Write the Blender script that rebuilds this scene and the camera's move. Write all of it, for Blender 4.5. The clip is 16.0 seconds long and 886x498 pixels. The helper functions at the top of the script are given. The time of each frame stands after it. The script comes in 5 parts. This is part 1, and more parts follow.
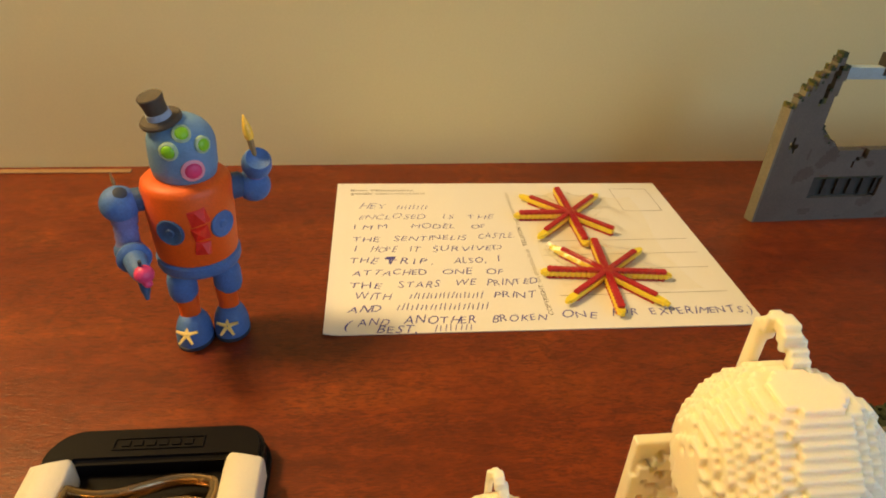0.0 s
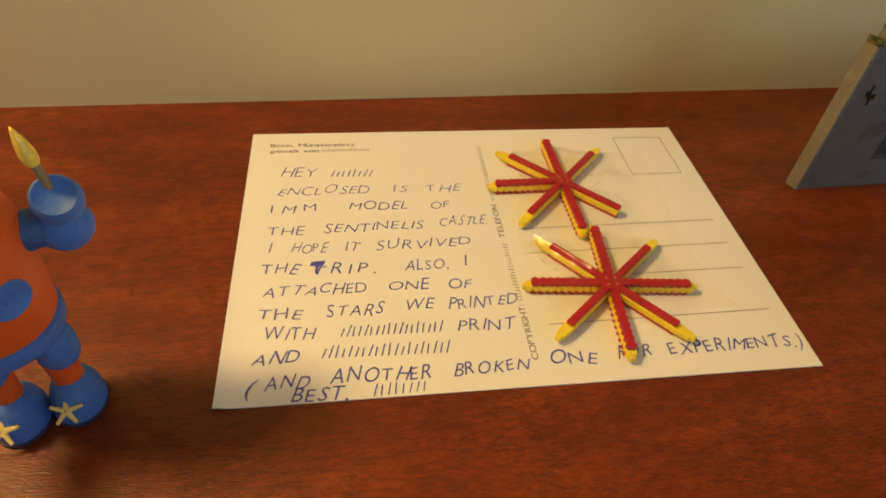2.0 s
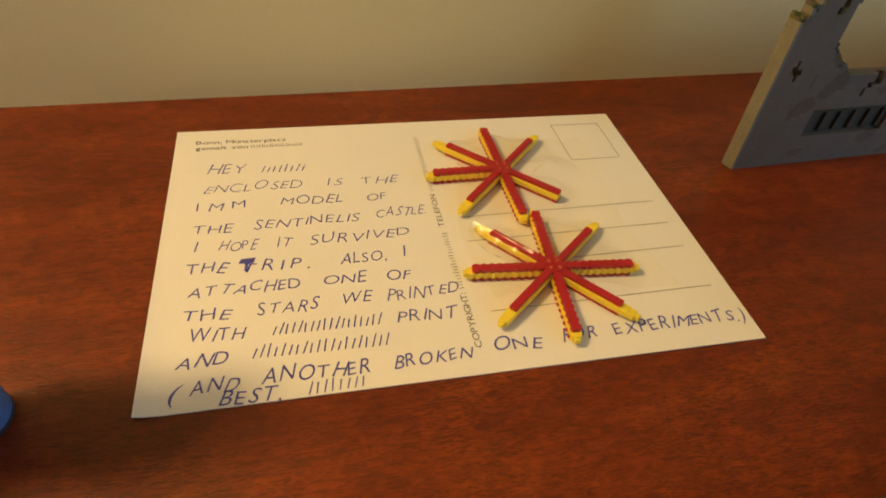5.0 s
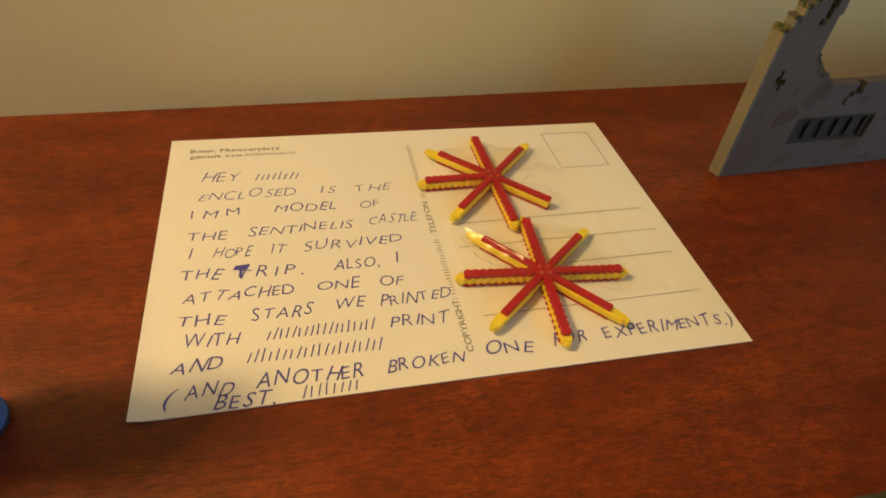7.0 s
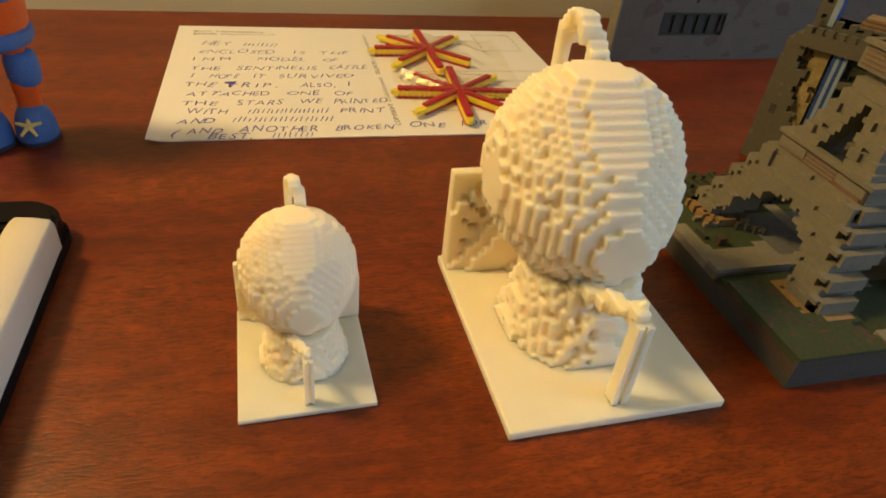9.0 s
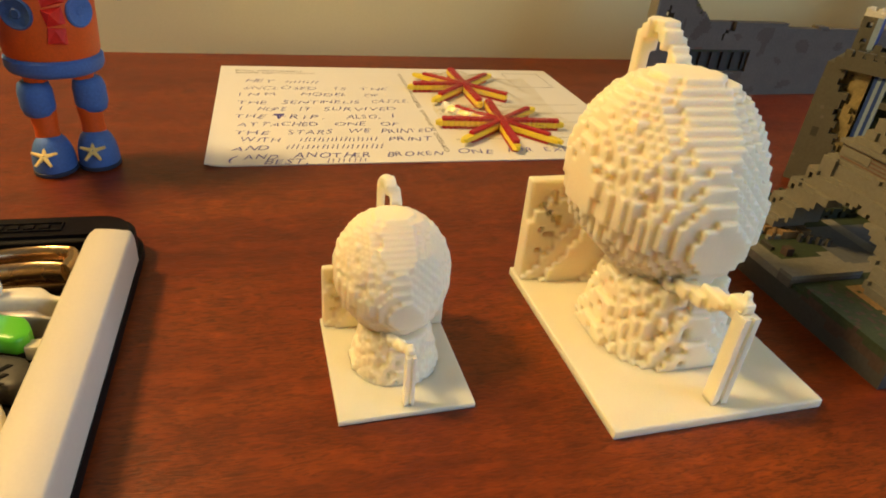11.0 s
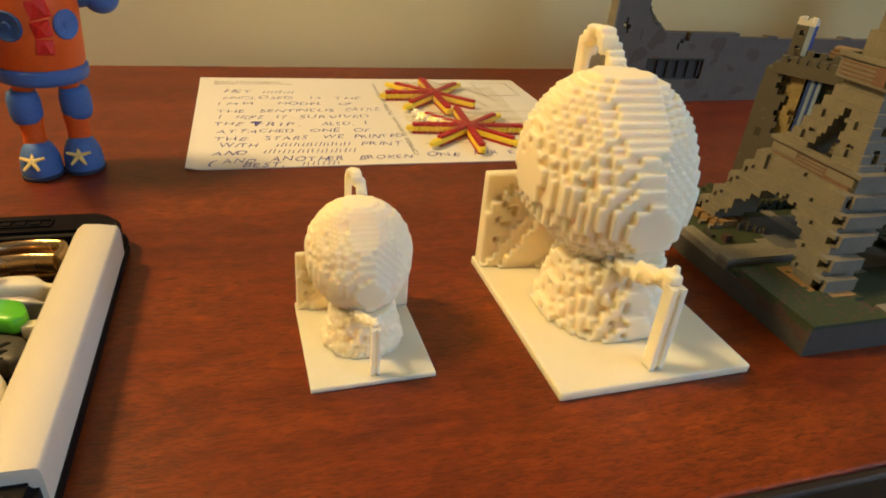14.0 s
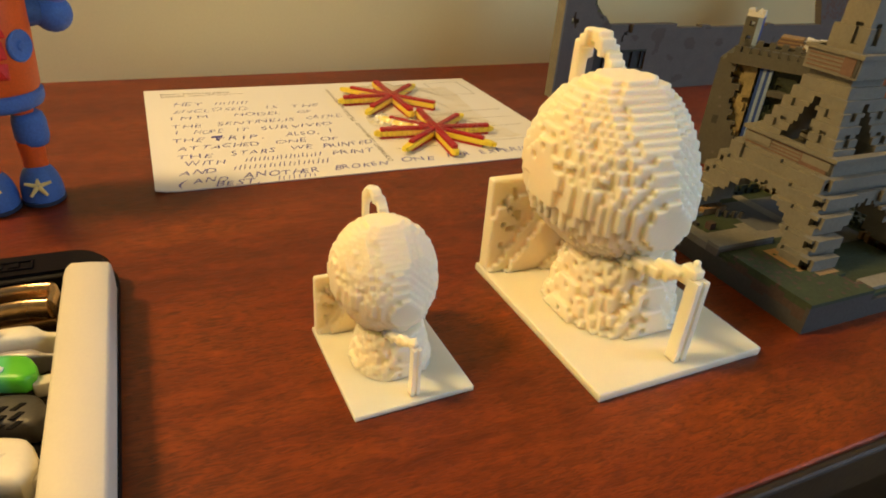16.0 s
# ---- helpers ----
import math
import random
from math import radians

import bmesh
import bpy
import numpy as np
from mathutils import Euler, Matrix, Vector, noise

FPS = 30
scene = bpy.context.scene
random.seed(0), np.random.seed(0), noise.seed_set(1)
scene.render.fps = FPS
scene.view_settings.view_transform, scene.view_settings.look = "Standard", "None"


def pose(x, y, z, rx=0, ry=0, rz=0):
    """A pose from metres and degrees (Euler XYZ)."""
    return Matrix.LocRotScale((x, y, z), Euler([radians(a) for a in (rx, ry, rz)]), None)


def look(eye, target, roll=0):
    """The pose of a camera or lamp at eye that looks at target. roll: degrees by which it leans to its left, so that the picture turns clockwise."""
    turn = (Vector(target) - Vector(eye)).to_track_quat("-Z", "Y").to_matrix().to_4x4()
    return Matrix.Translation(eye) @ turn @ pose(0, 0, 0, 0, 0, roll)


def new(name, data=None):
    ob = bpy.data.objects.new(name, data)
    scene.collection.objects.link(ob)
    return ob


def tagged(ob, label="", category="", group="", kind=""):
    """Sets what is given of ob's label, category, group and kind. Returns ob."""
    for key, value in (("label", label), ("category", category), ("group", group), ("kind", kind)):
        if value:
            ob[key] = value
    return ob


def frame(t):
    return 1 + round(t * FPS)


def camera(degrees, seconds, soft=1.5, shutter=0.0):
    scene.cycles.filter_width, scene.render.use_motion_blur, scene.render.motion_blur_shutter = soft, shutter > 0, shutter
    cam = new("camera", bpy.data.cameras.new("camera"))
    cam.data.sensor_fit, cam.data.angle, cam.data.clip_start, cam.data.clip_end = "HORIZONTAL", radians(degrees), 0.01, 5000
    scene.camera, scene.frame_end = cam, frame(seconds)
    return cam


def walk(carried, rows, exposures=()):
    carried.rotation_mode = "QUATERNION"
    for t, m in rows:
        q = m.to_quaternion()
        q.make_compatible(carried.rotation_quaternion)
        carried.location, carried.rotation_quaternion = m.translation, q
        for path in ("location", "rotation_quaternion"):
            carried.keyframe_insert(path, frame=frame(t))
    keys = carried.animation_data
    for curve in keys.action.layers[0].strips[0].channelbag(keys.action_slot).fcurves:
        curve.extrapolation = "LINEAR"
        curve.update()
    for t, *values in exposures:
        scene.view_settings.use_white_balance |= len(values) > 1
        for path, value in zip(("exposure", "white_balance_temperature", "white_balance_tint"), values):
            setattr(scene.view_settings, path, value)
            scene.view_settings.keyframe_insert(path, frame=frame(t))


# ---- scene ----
cam = camera(69.82, 16.0, soft=1.85)
METRES, EYE, TILT, LEAN, TURN = 8.0, 1.5, 0.0, 0.0, 0.0
PATH = [
    (0.0, (0.01699, -0.15544, 0.13188), (0.04829, 0.09566, -0.02927), 3.12),
    (0.5, (0.01605, -0.12661, 0.13783), (0.04957, 0.12330, -0.02472), 3.54),
    (1.0, (0.02471, -0.09664, 0.13632), (0.05180, 0.14120, -0.04451), 3.27),
    (1.5, (0.02917, -0.08237, 0.13106), (0.05797, 0.13615, -0.07246), 3.80),
    (2.0, (0.03309, -0.07914, 0.12756), (0.07308, 0.13030, -0.08347), 5.25),
    (2.5, (0.03558, -0.07946, 0.12443), (0.07825, 0.12608, -0.08989), 4.24),
    (3.0, (0.03684, -0.07949, 0.11992), (0.08307, 0.12538, -0.09430), 4.54),
    (3.5, (0.03602, -0.07512, 0.11875), (0.08481, 0.13456, -0.09019), 4.85),
    (4.0, (0.03660, -0.07291, 0.11331), (0.08945, 0.13944, -0.09190), 4.95),
    (4.5, (0.03828, -0.07808, 0.11847), (0.09705, 0.13221, -0.08726), 5.99),
    (7.0, (0.03782, -0.08214, 0.11998), (0.10273, 0.13035, -0.08161), 6.70),
    (7.5, (0.03544, -0.10893, 0.11580), (0.10477, 0.10842, -0.07902), 6.92),
    (8.0, (0.03781, -0.14944, 0.10400), (0.11406, 0.09491, -0.10108), 8.57),
    (8.5, (0.04089, -0.17664, 0.09302), (0.12264, 0.07297, -0.10344), 8.57),
    (9.0, (0.03753, -0.17919, 0.09011), (0.10883, 0.05327, -0.08561), 6.39),
    (11.5, (0.01861, -0.18170, 0.07836), (0.09590, 0.06611, -0.07202), 5.76),
    (12.0, (0.01933, -0.18241, 0.07787), (0.10506, 0.06392, -0.07035), 6.61),
    (12.5, (0.01471, -0.18146, 0.07868), (0.10114, 0.06519, -0.06861), 5.06),
    (13.0, (0.01595, -0.18024, 0.07653), (0.10202, 0.06698, -0.07002), 6.04),
    (13.5, (0.01929, -0.18509, 0.07880), (0.10301, 0.06238, -0.06868), 6.21),
    (14.0, (0.02044, -0.19455, 0.08150), (0.10331, 0.05339, -0.06567), 5.44),
    (14.5, (0.00167, -0.18991, 0.08317), (0.09328, 0.05585, -0.06246), 3.35),
    (15.0, (0.00186, -0.18098, 0.07930), (0.10868, 0.05843, -0.06655), 4.20),
    (15.5, (0.00348, -0.18685, 0.08275), (0.11631, 0.04946, -0.06364), 3.90),
    (16.0, (0.00299, -0.18505, 0.08271), (0.11839, 0.04958, -0.06438), 4.84),
]
walk(cam, [(t, look(eye, target, roll)) for t, eye, target, roll in PATH],
     exposures=[(0.0, 0.11, 6500, 10), (1.5, -0.09, 6500, 10), (3.0, -0.23, 6550, 10), (8.0, -0.25, 6550, 10), (9.0, -0.16, 6400, 10), (11.5, 0.05, 6280, 11), (16.0, 0.02, 6250, 11)])

# ---- world, lamp and daylight ----
world = bpy.data.worlds.new("world")
scene.world = world
world.use_nodes = True
wn = world.node_tree.nodes
sky = wn.new("ShaderNodeTexSky")
sky.sky_type, sky.sun_disc, sky.sun_elevation, sky.sun_rotation = "NISHITA", False, radians(35), radians(120)
world.node_tree.links.new(sky.outputs[0], wn["Background"].inputs[0])
wn["Background"].inputs[1].default_value = 0.1

lamp_data = bpy.data.lights.new("lamp_bulb", "POINT")
lamp_data.energy, lamp_data.shadow_soft_size, lamp_data.color = 17.2, 0.065, (1.0, 0.665, 0.262)
new("lamp_bulb", lamp_data).matrix_world = pose(-0.36, 0.052, 0.55)

win_data = bpy.data.lights.new("window_daylight", "AREA")
win_data.shape, win_data.size, win_data.size_y = "RECTANGLE", 1.9, 0.8
win_data.energy, win_data.color = 10.3, (0.40, 0.68, 1.0)
new("window_daylight", win_data).matrix_world = look((0.80, -1.25, 0.42), (0.0, -1.25, 0.42))

# ---- materials ----
MM = 0.001


def material(name, colour, rough=0.5, vary=0.15, grain=600.0, bump=0.1, metal=0.0, coarse=60.0, coat=0.0, sss=0.0, spec=0.5):
    """A surface with variation at two sizes (grain and coarse, per metre) and fine relief."""
    m = bpy.data.materials.new(name)
    m.use_nodes = True
    nt = m.node_tree
    p = nt.nodes["Principled BSDF"]
    co = nt.nodes.new("ShaderNodeTexCoord")
    n1 = nt.nodes.new("ShaderNodeTexNoise")
    n1.inputs["Scale"].default_value, n1.inputs["Detail"].default_value = grain, 3
    n2 = nt.nodes.new("ShaderNodeTexNoise")
    n2.inputs["Scale"].default_value, n2.inputs["Detail"].default_value = coarse, 4
    for n in (n1, n2):
        nt.links.new(co.outputs["Object"], n.inputs["Vector"])
    mix = nt.nodes.new("ShaderNodeMath")
    mix.operation = "ADD"
    nt.links.new(n1.outputs["Fac"], mix.inputs[0])
    nt.links.new(n2.outputs["Fac"], mix.inputs[1])
    ramp = nt.nodes.new("ShaderNodeMapRange")
    ramp.inputs[1].default_value, ramp.inputs[2].default_value = 0.6, 1.4
    ramp.inputs[3].default_value, ramp.inputs[4].default_value = 1 - vary, 1 + vary
    nt.links.new(mix.outputs[0], ramp.inputs[0])
    col = nt.nodes.new("ShaderNodeVectorMath")
    col.operation = "SCALE"
    col.inputs[0].default_value = colour
    nt.links.new(ramp.outputs[0], col.inputs["Scale"])
    nt.links.new(col.outputs[0], p.inputs["Base Color"])
    rr = nt.nodes.new("ShaderNodeMapRange")
    rr.inputs[3].default_value, rr.inputs[4].default_value = max(rough - 0.08, 0.02), min(rough + 0.08, 1)
    nt.links.new(n2.outputs["Fac"], rr.inputs[0])
    nt.links.new(rr.outputs[0], p.inputs["Roughness"])
    p.inputs["Metallic"].default_value, p.inputs["Coat Weight"].default_value = metal, coat
    p.inputs["Specular IOR Level"].default_value = spec
    if sss:
        p.inputs["Subsurface Weight"].default_value, p.inputs["Subsurface Scale"].default_value = sss, 0.0040
        p.inputs["Subsurface Radius"].default_value = (1.0, 0.84, 0.62)
    if bump:
        b = nt.nodes.new("ShaderNodeBump")
        b.inputs["Strength"].default_value, b.inputs["Distance"].default_value = bump, 0.0004
        nt.links.new(n1.outputs["Fac"], b.inputs["Height"])
        nt.links.new(b.outputs[0], p.inputs["Normal"])
    return m


def wood(name, dark, mid, light, rough=0.33):
    """Polished mahogany: long soft bands and short dark pores along x."""
    m = bpy.data.materials.new(name)
    m.use_nodes = True
    nt = m.node_tree
    p = nt.nodes["Principled BSDF"]
    co = nt.nodes.new("ShaderNodeTexCoord")

    def streak(scale, sizes, detail, distortion=0.0):
        mp = nt.nodes.new("ShaderNodeMapping")
        mp.inputs["Scale"].default_value = sizes
        mp.inputs["Rotation"].default_value = (0, 0, radians(2.0))
        n = nt.nodes.new("ShaderNodeTexNoise")
        n.inputs["Scale"].default_value, n.inputs["Detail"].default_value = scale, detail
        n.inputs["Distortion"].default_value = distortion
        nt.links.new(co.outputs["Object"], mp.inputs[0])
        nt.links.new(mp.outputs[0], n.inputs["Vector"])
        return n

    bands = streak(1.0, (7, 34, 34), 5, 1.2)
    pores = streak(1.0, (300, 1500, 1500), 4, 1.6)
    veins = streak(1.0, (90, 330, 330), 5, 1.4)
    cloud = streak(1.0, (22, 30, 30), 4, 0.6)
    mottle = streak(1.0, (150, 190, 190), 4, 1.0)
    ramp = nt.nodes.new("ShaderNodeValToRGB")
    e = ramp.color_ramp.elements
    e[0].position, e[0].color = 0.30, (*dark, 1)
    e[1].position, e[1].color = 0.72, (*light, 1)
    k = e.new(0.5)
    k.color = (*mid, 1)
    add = nt.nodes.new("ShaderNodeMath")
    add.operation, add.inputs[1].default_value = "MULTIPLY_ADD", 0.55
    half = nt.nodes.new("ShaderNodeMath")
    half.operation, half.inputs[1].default_value = "MULTIPLY", 0.45
    nt.links.new(cloud.outputs["Fac"], half.inputs[0])
    nt.links.new(bands.outputs["Fac"], add.inputs[0])
    nt.links.new(half.outputs[0], add.inputs[2])
    nt.links.new(add.outputs[0], ramp.inputs[0])
    pr = nt.nodes.new("ShaderNodeMapRange")
    pr.inputs[1].default_value, pr.inputs[2].default_value = 0.36, 0.58
    pr.inputs[3].default_value, pr.inputs[4].default_value = 0.56, 1.16
    # dark pores, stronger in some patches than in others
    patch = nt.nodes.new("ShaderNodeMapRange")
    patch.inputs[1].default_value, patch.inputs[2].default_value = 0.35, 0.65
    patch.inputs[3].default_value, patch.inputs[4].default_value = 0.84, 0.52
    nt.links.new(cloud.outputs["Fac"], patch.inputs[0])
    nt.links.new(patch.outputs[0], pr.inputs[3])
    nt.links.new(pores.outputs["Fac"], pr.inputs[0])
    vr = nt.nodes.new("ShaderNodeMapRange")
    vr.inputs[1].default_value, vr.inputs[2].default_value = 0.34, 0.66
    vr.inputs[3].default_value, vr.inputs[4].default_value = 0.82, 1.14
    nt.links.new(veins.outputs["Fac"], vr.inputs[0])
    both = nt.nodes.new("ShaderNodeMath")
    both.operation = "MULTIPLY"
    nt.links.new(pr.outputs[0], both.inputs[0])
    nt.links.new(vr.outputs[0], both.inputs[1])
    mr = nt.nodes.new("ShaderNodeMapRange")
    mr.inputs[1].default_value, mr.inputs[2].default_value = 0.34, 0.66
    mr.inputs[3].default_value, mr.inputs[4].default_value = 0.84, 1.13
    nt.links.new(mottle.outputs["Fac"], mr.inputs[0])
    tone = nt.nodes.new("ShaderNodeMath")
    tone.operation = "MULTIPLY"
    nt.links.new(both.outputs[0], tone.inputs[0])
    nt.links.new(mr.outputs[0], tone.inputs[1])
    col = nt.nodes.new("ShaderNodeVectorMath")
    col.operation = "SCALE"
    nt.links.new(ramp.outputs[0], col.inputs[0])
    nt.links.new(tone.outputs[0], col.inputs["Scale"])
    nt.links.new(col.outputs[0], p.inputs["Base Color"])
    rr = nt.nodes.new("ShaderNodeMapRange")
    rr.inputs[3].default_value, rr.inputs[4].default_value = rough - 0.05, rough + 0.08
    nt.links.new(cloud.outputs["Fac"], rr.inputs[0])
    nt.links.new(rr.outputs[0], p.inputs["Roughness"])
    b = nt.nodes.new("ShaderNodeBump")
    p.inputs["Specular IOR Level"].default_value = 0.38
    b.inputs["Strength"].default_value, b.inputs["Distance"].default_value = 0.35, 0.0003
    nt.links.new(pores.outputs["Fac"], b.inputs["Height"])
    nt.links.new(b.outputs[0], p.inputs["Normal"])
    return m


M_WOOD = wood("mahogany", (0.084, 0.0115, 0.0012), (0.150, 0.0240, 0.0022), (0.228, 0.0458, 0.0040), 0.36)
M_WALL = material("wall_paint", (0.75, 0.64, 0.325), 0.7, 0.03, 900, 0.06, coarse=9)
M_FLOOR = material("dark_floor", (0.03, 0.022, 0.018), 0.6, 0.2, 80, 0.1, coarse=6)
M_CEIL = material("ceiling_paint", (0.75, 0.73, 0.68), 0.8, 0.03, 300, 0.05, coarse=5)
M_EDGE = material("dark_edge_and_recess_shade", (0.016, 0.011, 0.010), 0.45, 0.3, 900, 0.15, coarse=90)
M_TRIM = material("pale_wood", (0.30, 0.17, 0.08), 0.5, 0.2, 500, 0.1)
M_GLASS = bpy.data.materials.new("window_glass")
M_GLASS.use_nodes = True
M_GLASS.node_tree.nodes["Principled BSDF"].inputs["Transmission Weight"].default_value = 1.0
M_GLASS.node_tree.nodes["Principled BSDF"].inputs["Roughness"].default_value = 0.02
M_CARD = material("card_stock", (0.785, 0.765, 0.725), 0.55, 0.02, 1500, 0.05, coarse=40)
M_PRINT = material("grey_print_ink", (0.13, 0.115, 0.10), 0.6, 0.1, 3000, 0.0)
M_PEN = material("blue_ballpoint_ink", (0.072, 0.074, 0.36), 0.45, 0.35, 2500, 0.0, coarse=300)
M_WHITE = material("white_printed_nylon", (0.89, 0.79, 0.605), 0.62, 0.03, 2500, 0.12, coarse=120, sss=1.0)
M_RED = material("red_plastic", (0.40, 0.012, 0.020), 0.38, 0.12, 1800, 0.15, coarse=150)
M_YELLOW = material("yellow_plastic", (0.88, 0.66, 0.045), 0.36, 0.10, 1800, 0.12, coarse=150, sss=0.25)
M_RIVET = material("orange_dot_plastic", (0.50, 0.14, 0.04), 0.4, 0.1, 1800, 0.1)
M_BLUE = material("blue_sandstone", (0.060, 0.150, 0.42), 0.6, 0.22, 1600, 0.22, coarse=130)
M_BLUE_DARK = material("dark_blue_sandstone", (0.03, 0.075, 0.19), 0.6, 0.3, 1600, 0.22, coarse=200)
M_VIOLET = material("violet_blue_sandstone", (0.15, 0.16, 0.40), 0.6, 0.25, 1600, 0.2, coarse=200)
M_HEAD = material("pale_blue_sandstone", (0.125, 0.25, 0.46), 0.55, 0.18, 1600, 0.2, coarse=130)
M_ORANGE = material("orange_sandstone", (0.70, 0.098, 0.006), 0.5, 0.14, 1600, 0.18, coarse=110)
M_ROBRED = material("red_sandstone", (0.66, 0.018, 0.012), 0.5, 0.15, 1600, 0.15)
M_GREEN = material("green_eye", (0.22, 0.55, 0.02), 0.4, 0.12, 1600, 0.1)
M_EYERIM = material("pale_eye_rim", (0.35, 0.50, 0.38), 0.5, 0.12, 1600, 0.1)
M_PINK = material("pink_sandstone", (0.66, 0.05, 0.19), 0.45, 0.12, 1600, 0.12)
M_PINKRIM = material("pale_pink_rim", (0.75, 0.32, 0.42), 0.45, 0.1, 1600, 0.1)
M_HAT = material("dark_grey_felt", (0.060, 0.046, 0.038), 0.65, 0.2, 1600, 0.2)
M_BAND = material("pale_blue_band", (0.30, 0.36, 0.50), 0.6, 0.12, 1600, 0.15)
M_FLAME = material("yellow_flame_plastic", (0.88, 0.55, 0.07), 0.35, 0.2, 900, 0.1, coarse=300, sss=0.2)
M_STICK = material("brown_match_stick", (0.30, 0.18, 0.07), 0.55, 0.25, 1600, 0.15)
M_STARFISH = material("cream_star", (0.82, 0.61, 0.21), 0.5, 0.1, 1600, 0.15)
M_SOLE = material("dark_sole", (0.02, 0.03, 0.06), 0.6, 0.2, 1600, 0.15)
M_BLACK = material("black_rubber_and_opening_shade", (0.006, 0.005, 0.006), 0.45, 0.2, 1800, 0.1, spec=0.10)
M_CREAM = material("cream_plastic", (0.61, 0.57, 0.50), 0.42, 0.03, 1500, 0.06, coarse=60, sss=0.1)
M_IVORY = material("ivory_plastic", (0.70, 0.64, 0.50), 0.45, 0.05, 1500, 0.08, coarse=60, sss=0.2)
M_GOLD = material("gold_bronze_metal", (0.42, 0.29, 0.16), 0.26, 0.15, 900, 0.08, metal=1.0)
M_GREYPLA = material("grey_sample_plastic", (0.050, 0.044, 0.040), 0.5, 0.15, 1600, 0.15)
M_GREYMETAL = material("satin_grey_metal", (0.46, 0.43, 0.44), 0.48, 0.1, 1600, 0.1, metal=0.6)
M_STONE = material("printed_grey_stone", (0.132, 0.114, 0.096), 0.75, 0.18, 1100, 0.25, coarse=140)
M_STONE_WARM = material("printed_sand_stone", (0.168, 0.155, 0.120), 0.75, 0.14, 1100, 0.25, coarse=140)
# paths of the tower base, and the brightness of the ruin's lit end
M_STONE_PALE = material("printed_pale_path_and_lit_end", (0.20, 0.185, 0.145), 0.75, 0.18, 1100, 0.25, coarse=140)
# dark stone, also the painted shade in the tower's gaps and holes
M_DARK_STONE_AND_SHADE = material("printed_dark_stone_and_gap_shade", (0.045, 0.042, 0.036), 0.75, 0.25, 1100, 0.25, coarse=140)
M_GRASS = material("printed_grass", (0.031, 0.046, 0.017), 0.8, 0.35, 1000, 0.25, coarse=180)
M_LEAF = material("printed_dark_foliage", (0.034, 0.042, 0.020), 0.8, 0.45, 1000, 0.25, coarse=180)
M_DIRT = material("printed_brown_earth", (0.065, 0.038, 0.028), 0.8, 0.3, 1000, 0.25, coarse=180)
M_BRICK = material("printed_red_brick", (0.145, 0.082, 0.058), 0.75, 0.2, 1000, 0.2, coarse=180)
M_ROOF = material("printed_orange_tile", (0.27, 0.175, 0.080), 0.7, 0.2, 1000, 0.2, coarse=180)
M_WATER = material("printed_pale_blue", (0.24, 0.33, 0.46), 0.6, 0.15, 1000, 0.15, coarse=180)
M_WATER_DARK = material("printed_deep_blue", (0.018, 0.055, 0.24), 0.6, 0.15, 1000, 0.15, coarse=180)
M_BEAM = material("printed_sky_blue", (0.36, 0.46, 0.52), 0.6, 0.12, 1000, 0.15, coarse=180)
M_ROCK = material("printed_golden_rock", (0.30, 0.235, 0.10), 0.8, 0.35, 900, 0.25, coarse=220)
M_RECESS_BACK = material("dark_green_grey_recess", (0.040, 0.042, 0.034), 0.75, 0.25, 1100, 0.25, coarse=140)
M_MOSS = material("printed_yellow_moss", (0.115, 0.105, 0.022), 0.8, 0.35, 1000, 0.25, coarse=220)
M_STAIN = material("printed_brown_stone", (0.105, 0.082, 0.064), 0.75, 0.2, 1100, 0.25, coarse=140)
M_CASTLE = material("printed_castle_stone", (0.096, 0.090, 0.067), 0.75, 0.16, 1100, 0.25, coarse=140)
M_PLAZA = material("printed_blue_grey_paving", (0.105, 0.110, 0.112), 0.75, 0.2, 1100, 0.25, coarse=140)
M_SAND = material("printed_orange_sand", (0.25, 0.150, 0.060), 0.8, 0.3, 1000, 0.25, coarse=180)
M_PLINTH = material("printed_dark_plinth", (0.050, 0.047, 0.042), 0.75, 0.25, 1100, 0.25, coarse=140)
M_SNOW = material("printed_white", (0.70, 0.68, 0.62), 0.7, 0.1, 1000, 0.2, coarse=180)


def gradient_material():
    """Sample colours running from violet-blue through turquoise to lime along x."""
    m = material("blue_green_gradient_plastic", (1, 1, 1), 0.35, 0.08, 1500, 0.08)
    nt = m.node_tree
    p = nt.nodes["Principled BSDF"]
    co = nt.nodes.new("ShaderNodeTexCoord")
    sep = nt.nodes.new("ShaderNodeSeparateXYZ")
    nt.links.new(co.outputs["Object"], sep.inputs[0])
    mr = nt.nodes.new("ShaderNodeMapRange")
    mr.inputs[1].default_value, mr.inputs[2].default_value = -0.015, 0.015
    nt.links.new(sep.outputs[0], mr.inputs[0])
    ramp = nt.nodes.new("ShaderNodeValToRGB")
    e = ramp.color_ramp.elements
    e[0].position, e[0].color = 0.25, (0.05, 0.07, 0.36, 1)
    e[1].position, e[1].color = 0.88, (0.095, 0.44, 0.015, 1)
    k = e.new(0.55)
    k.color = (0.08, 0.30, 0.60, 1)
    k = e.new(0.72)
    k.color = (0.08, 0.50, 0.42, 1)
    nt.links.new(mr.outputs[0], ramp.inputs[0])
    nt.links.new(ramp.outputs[0], p.inputs["Base Color"])
    return m


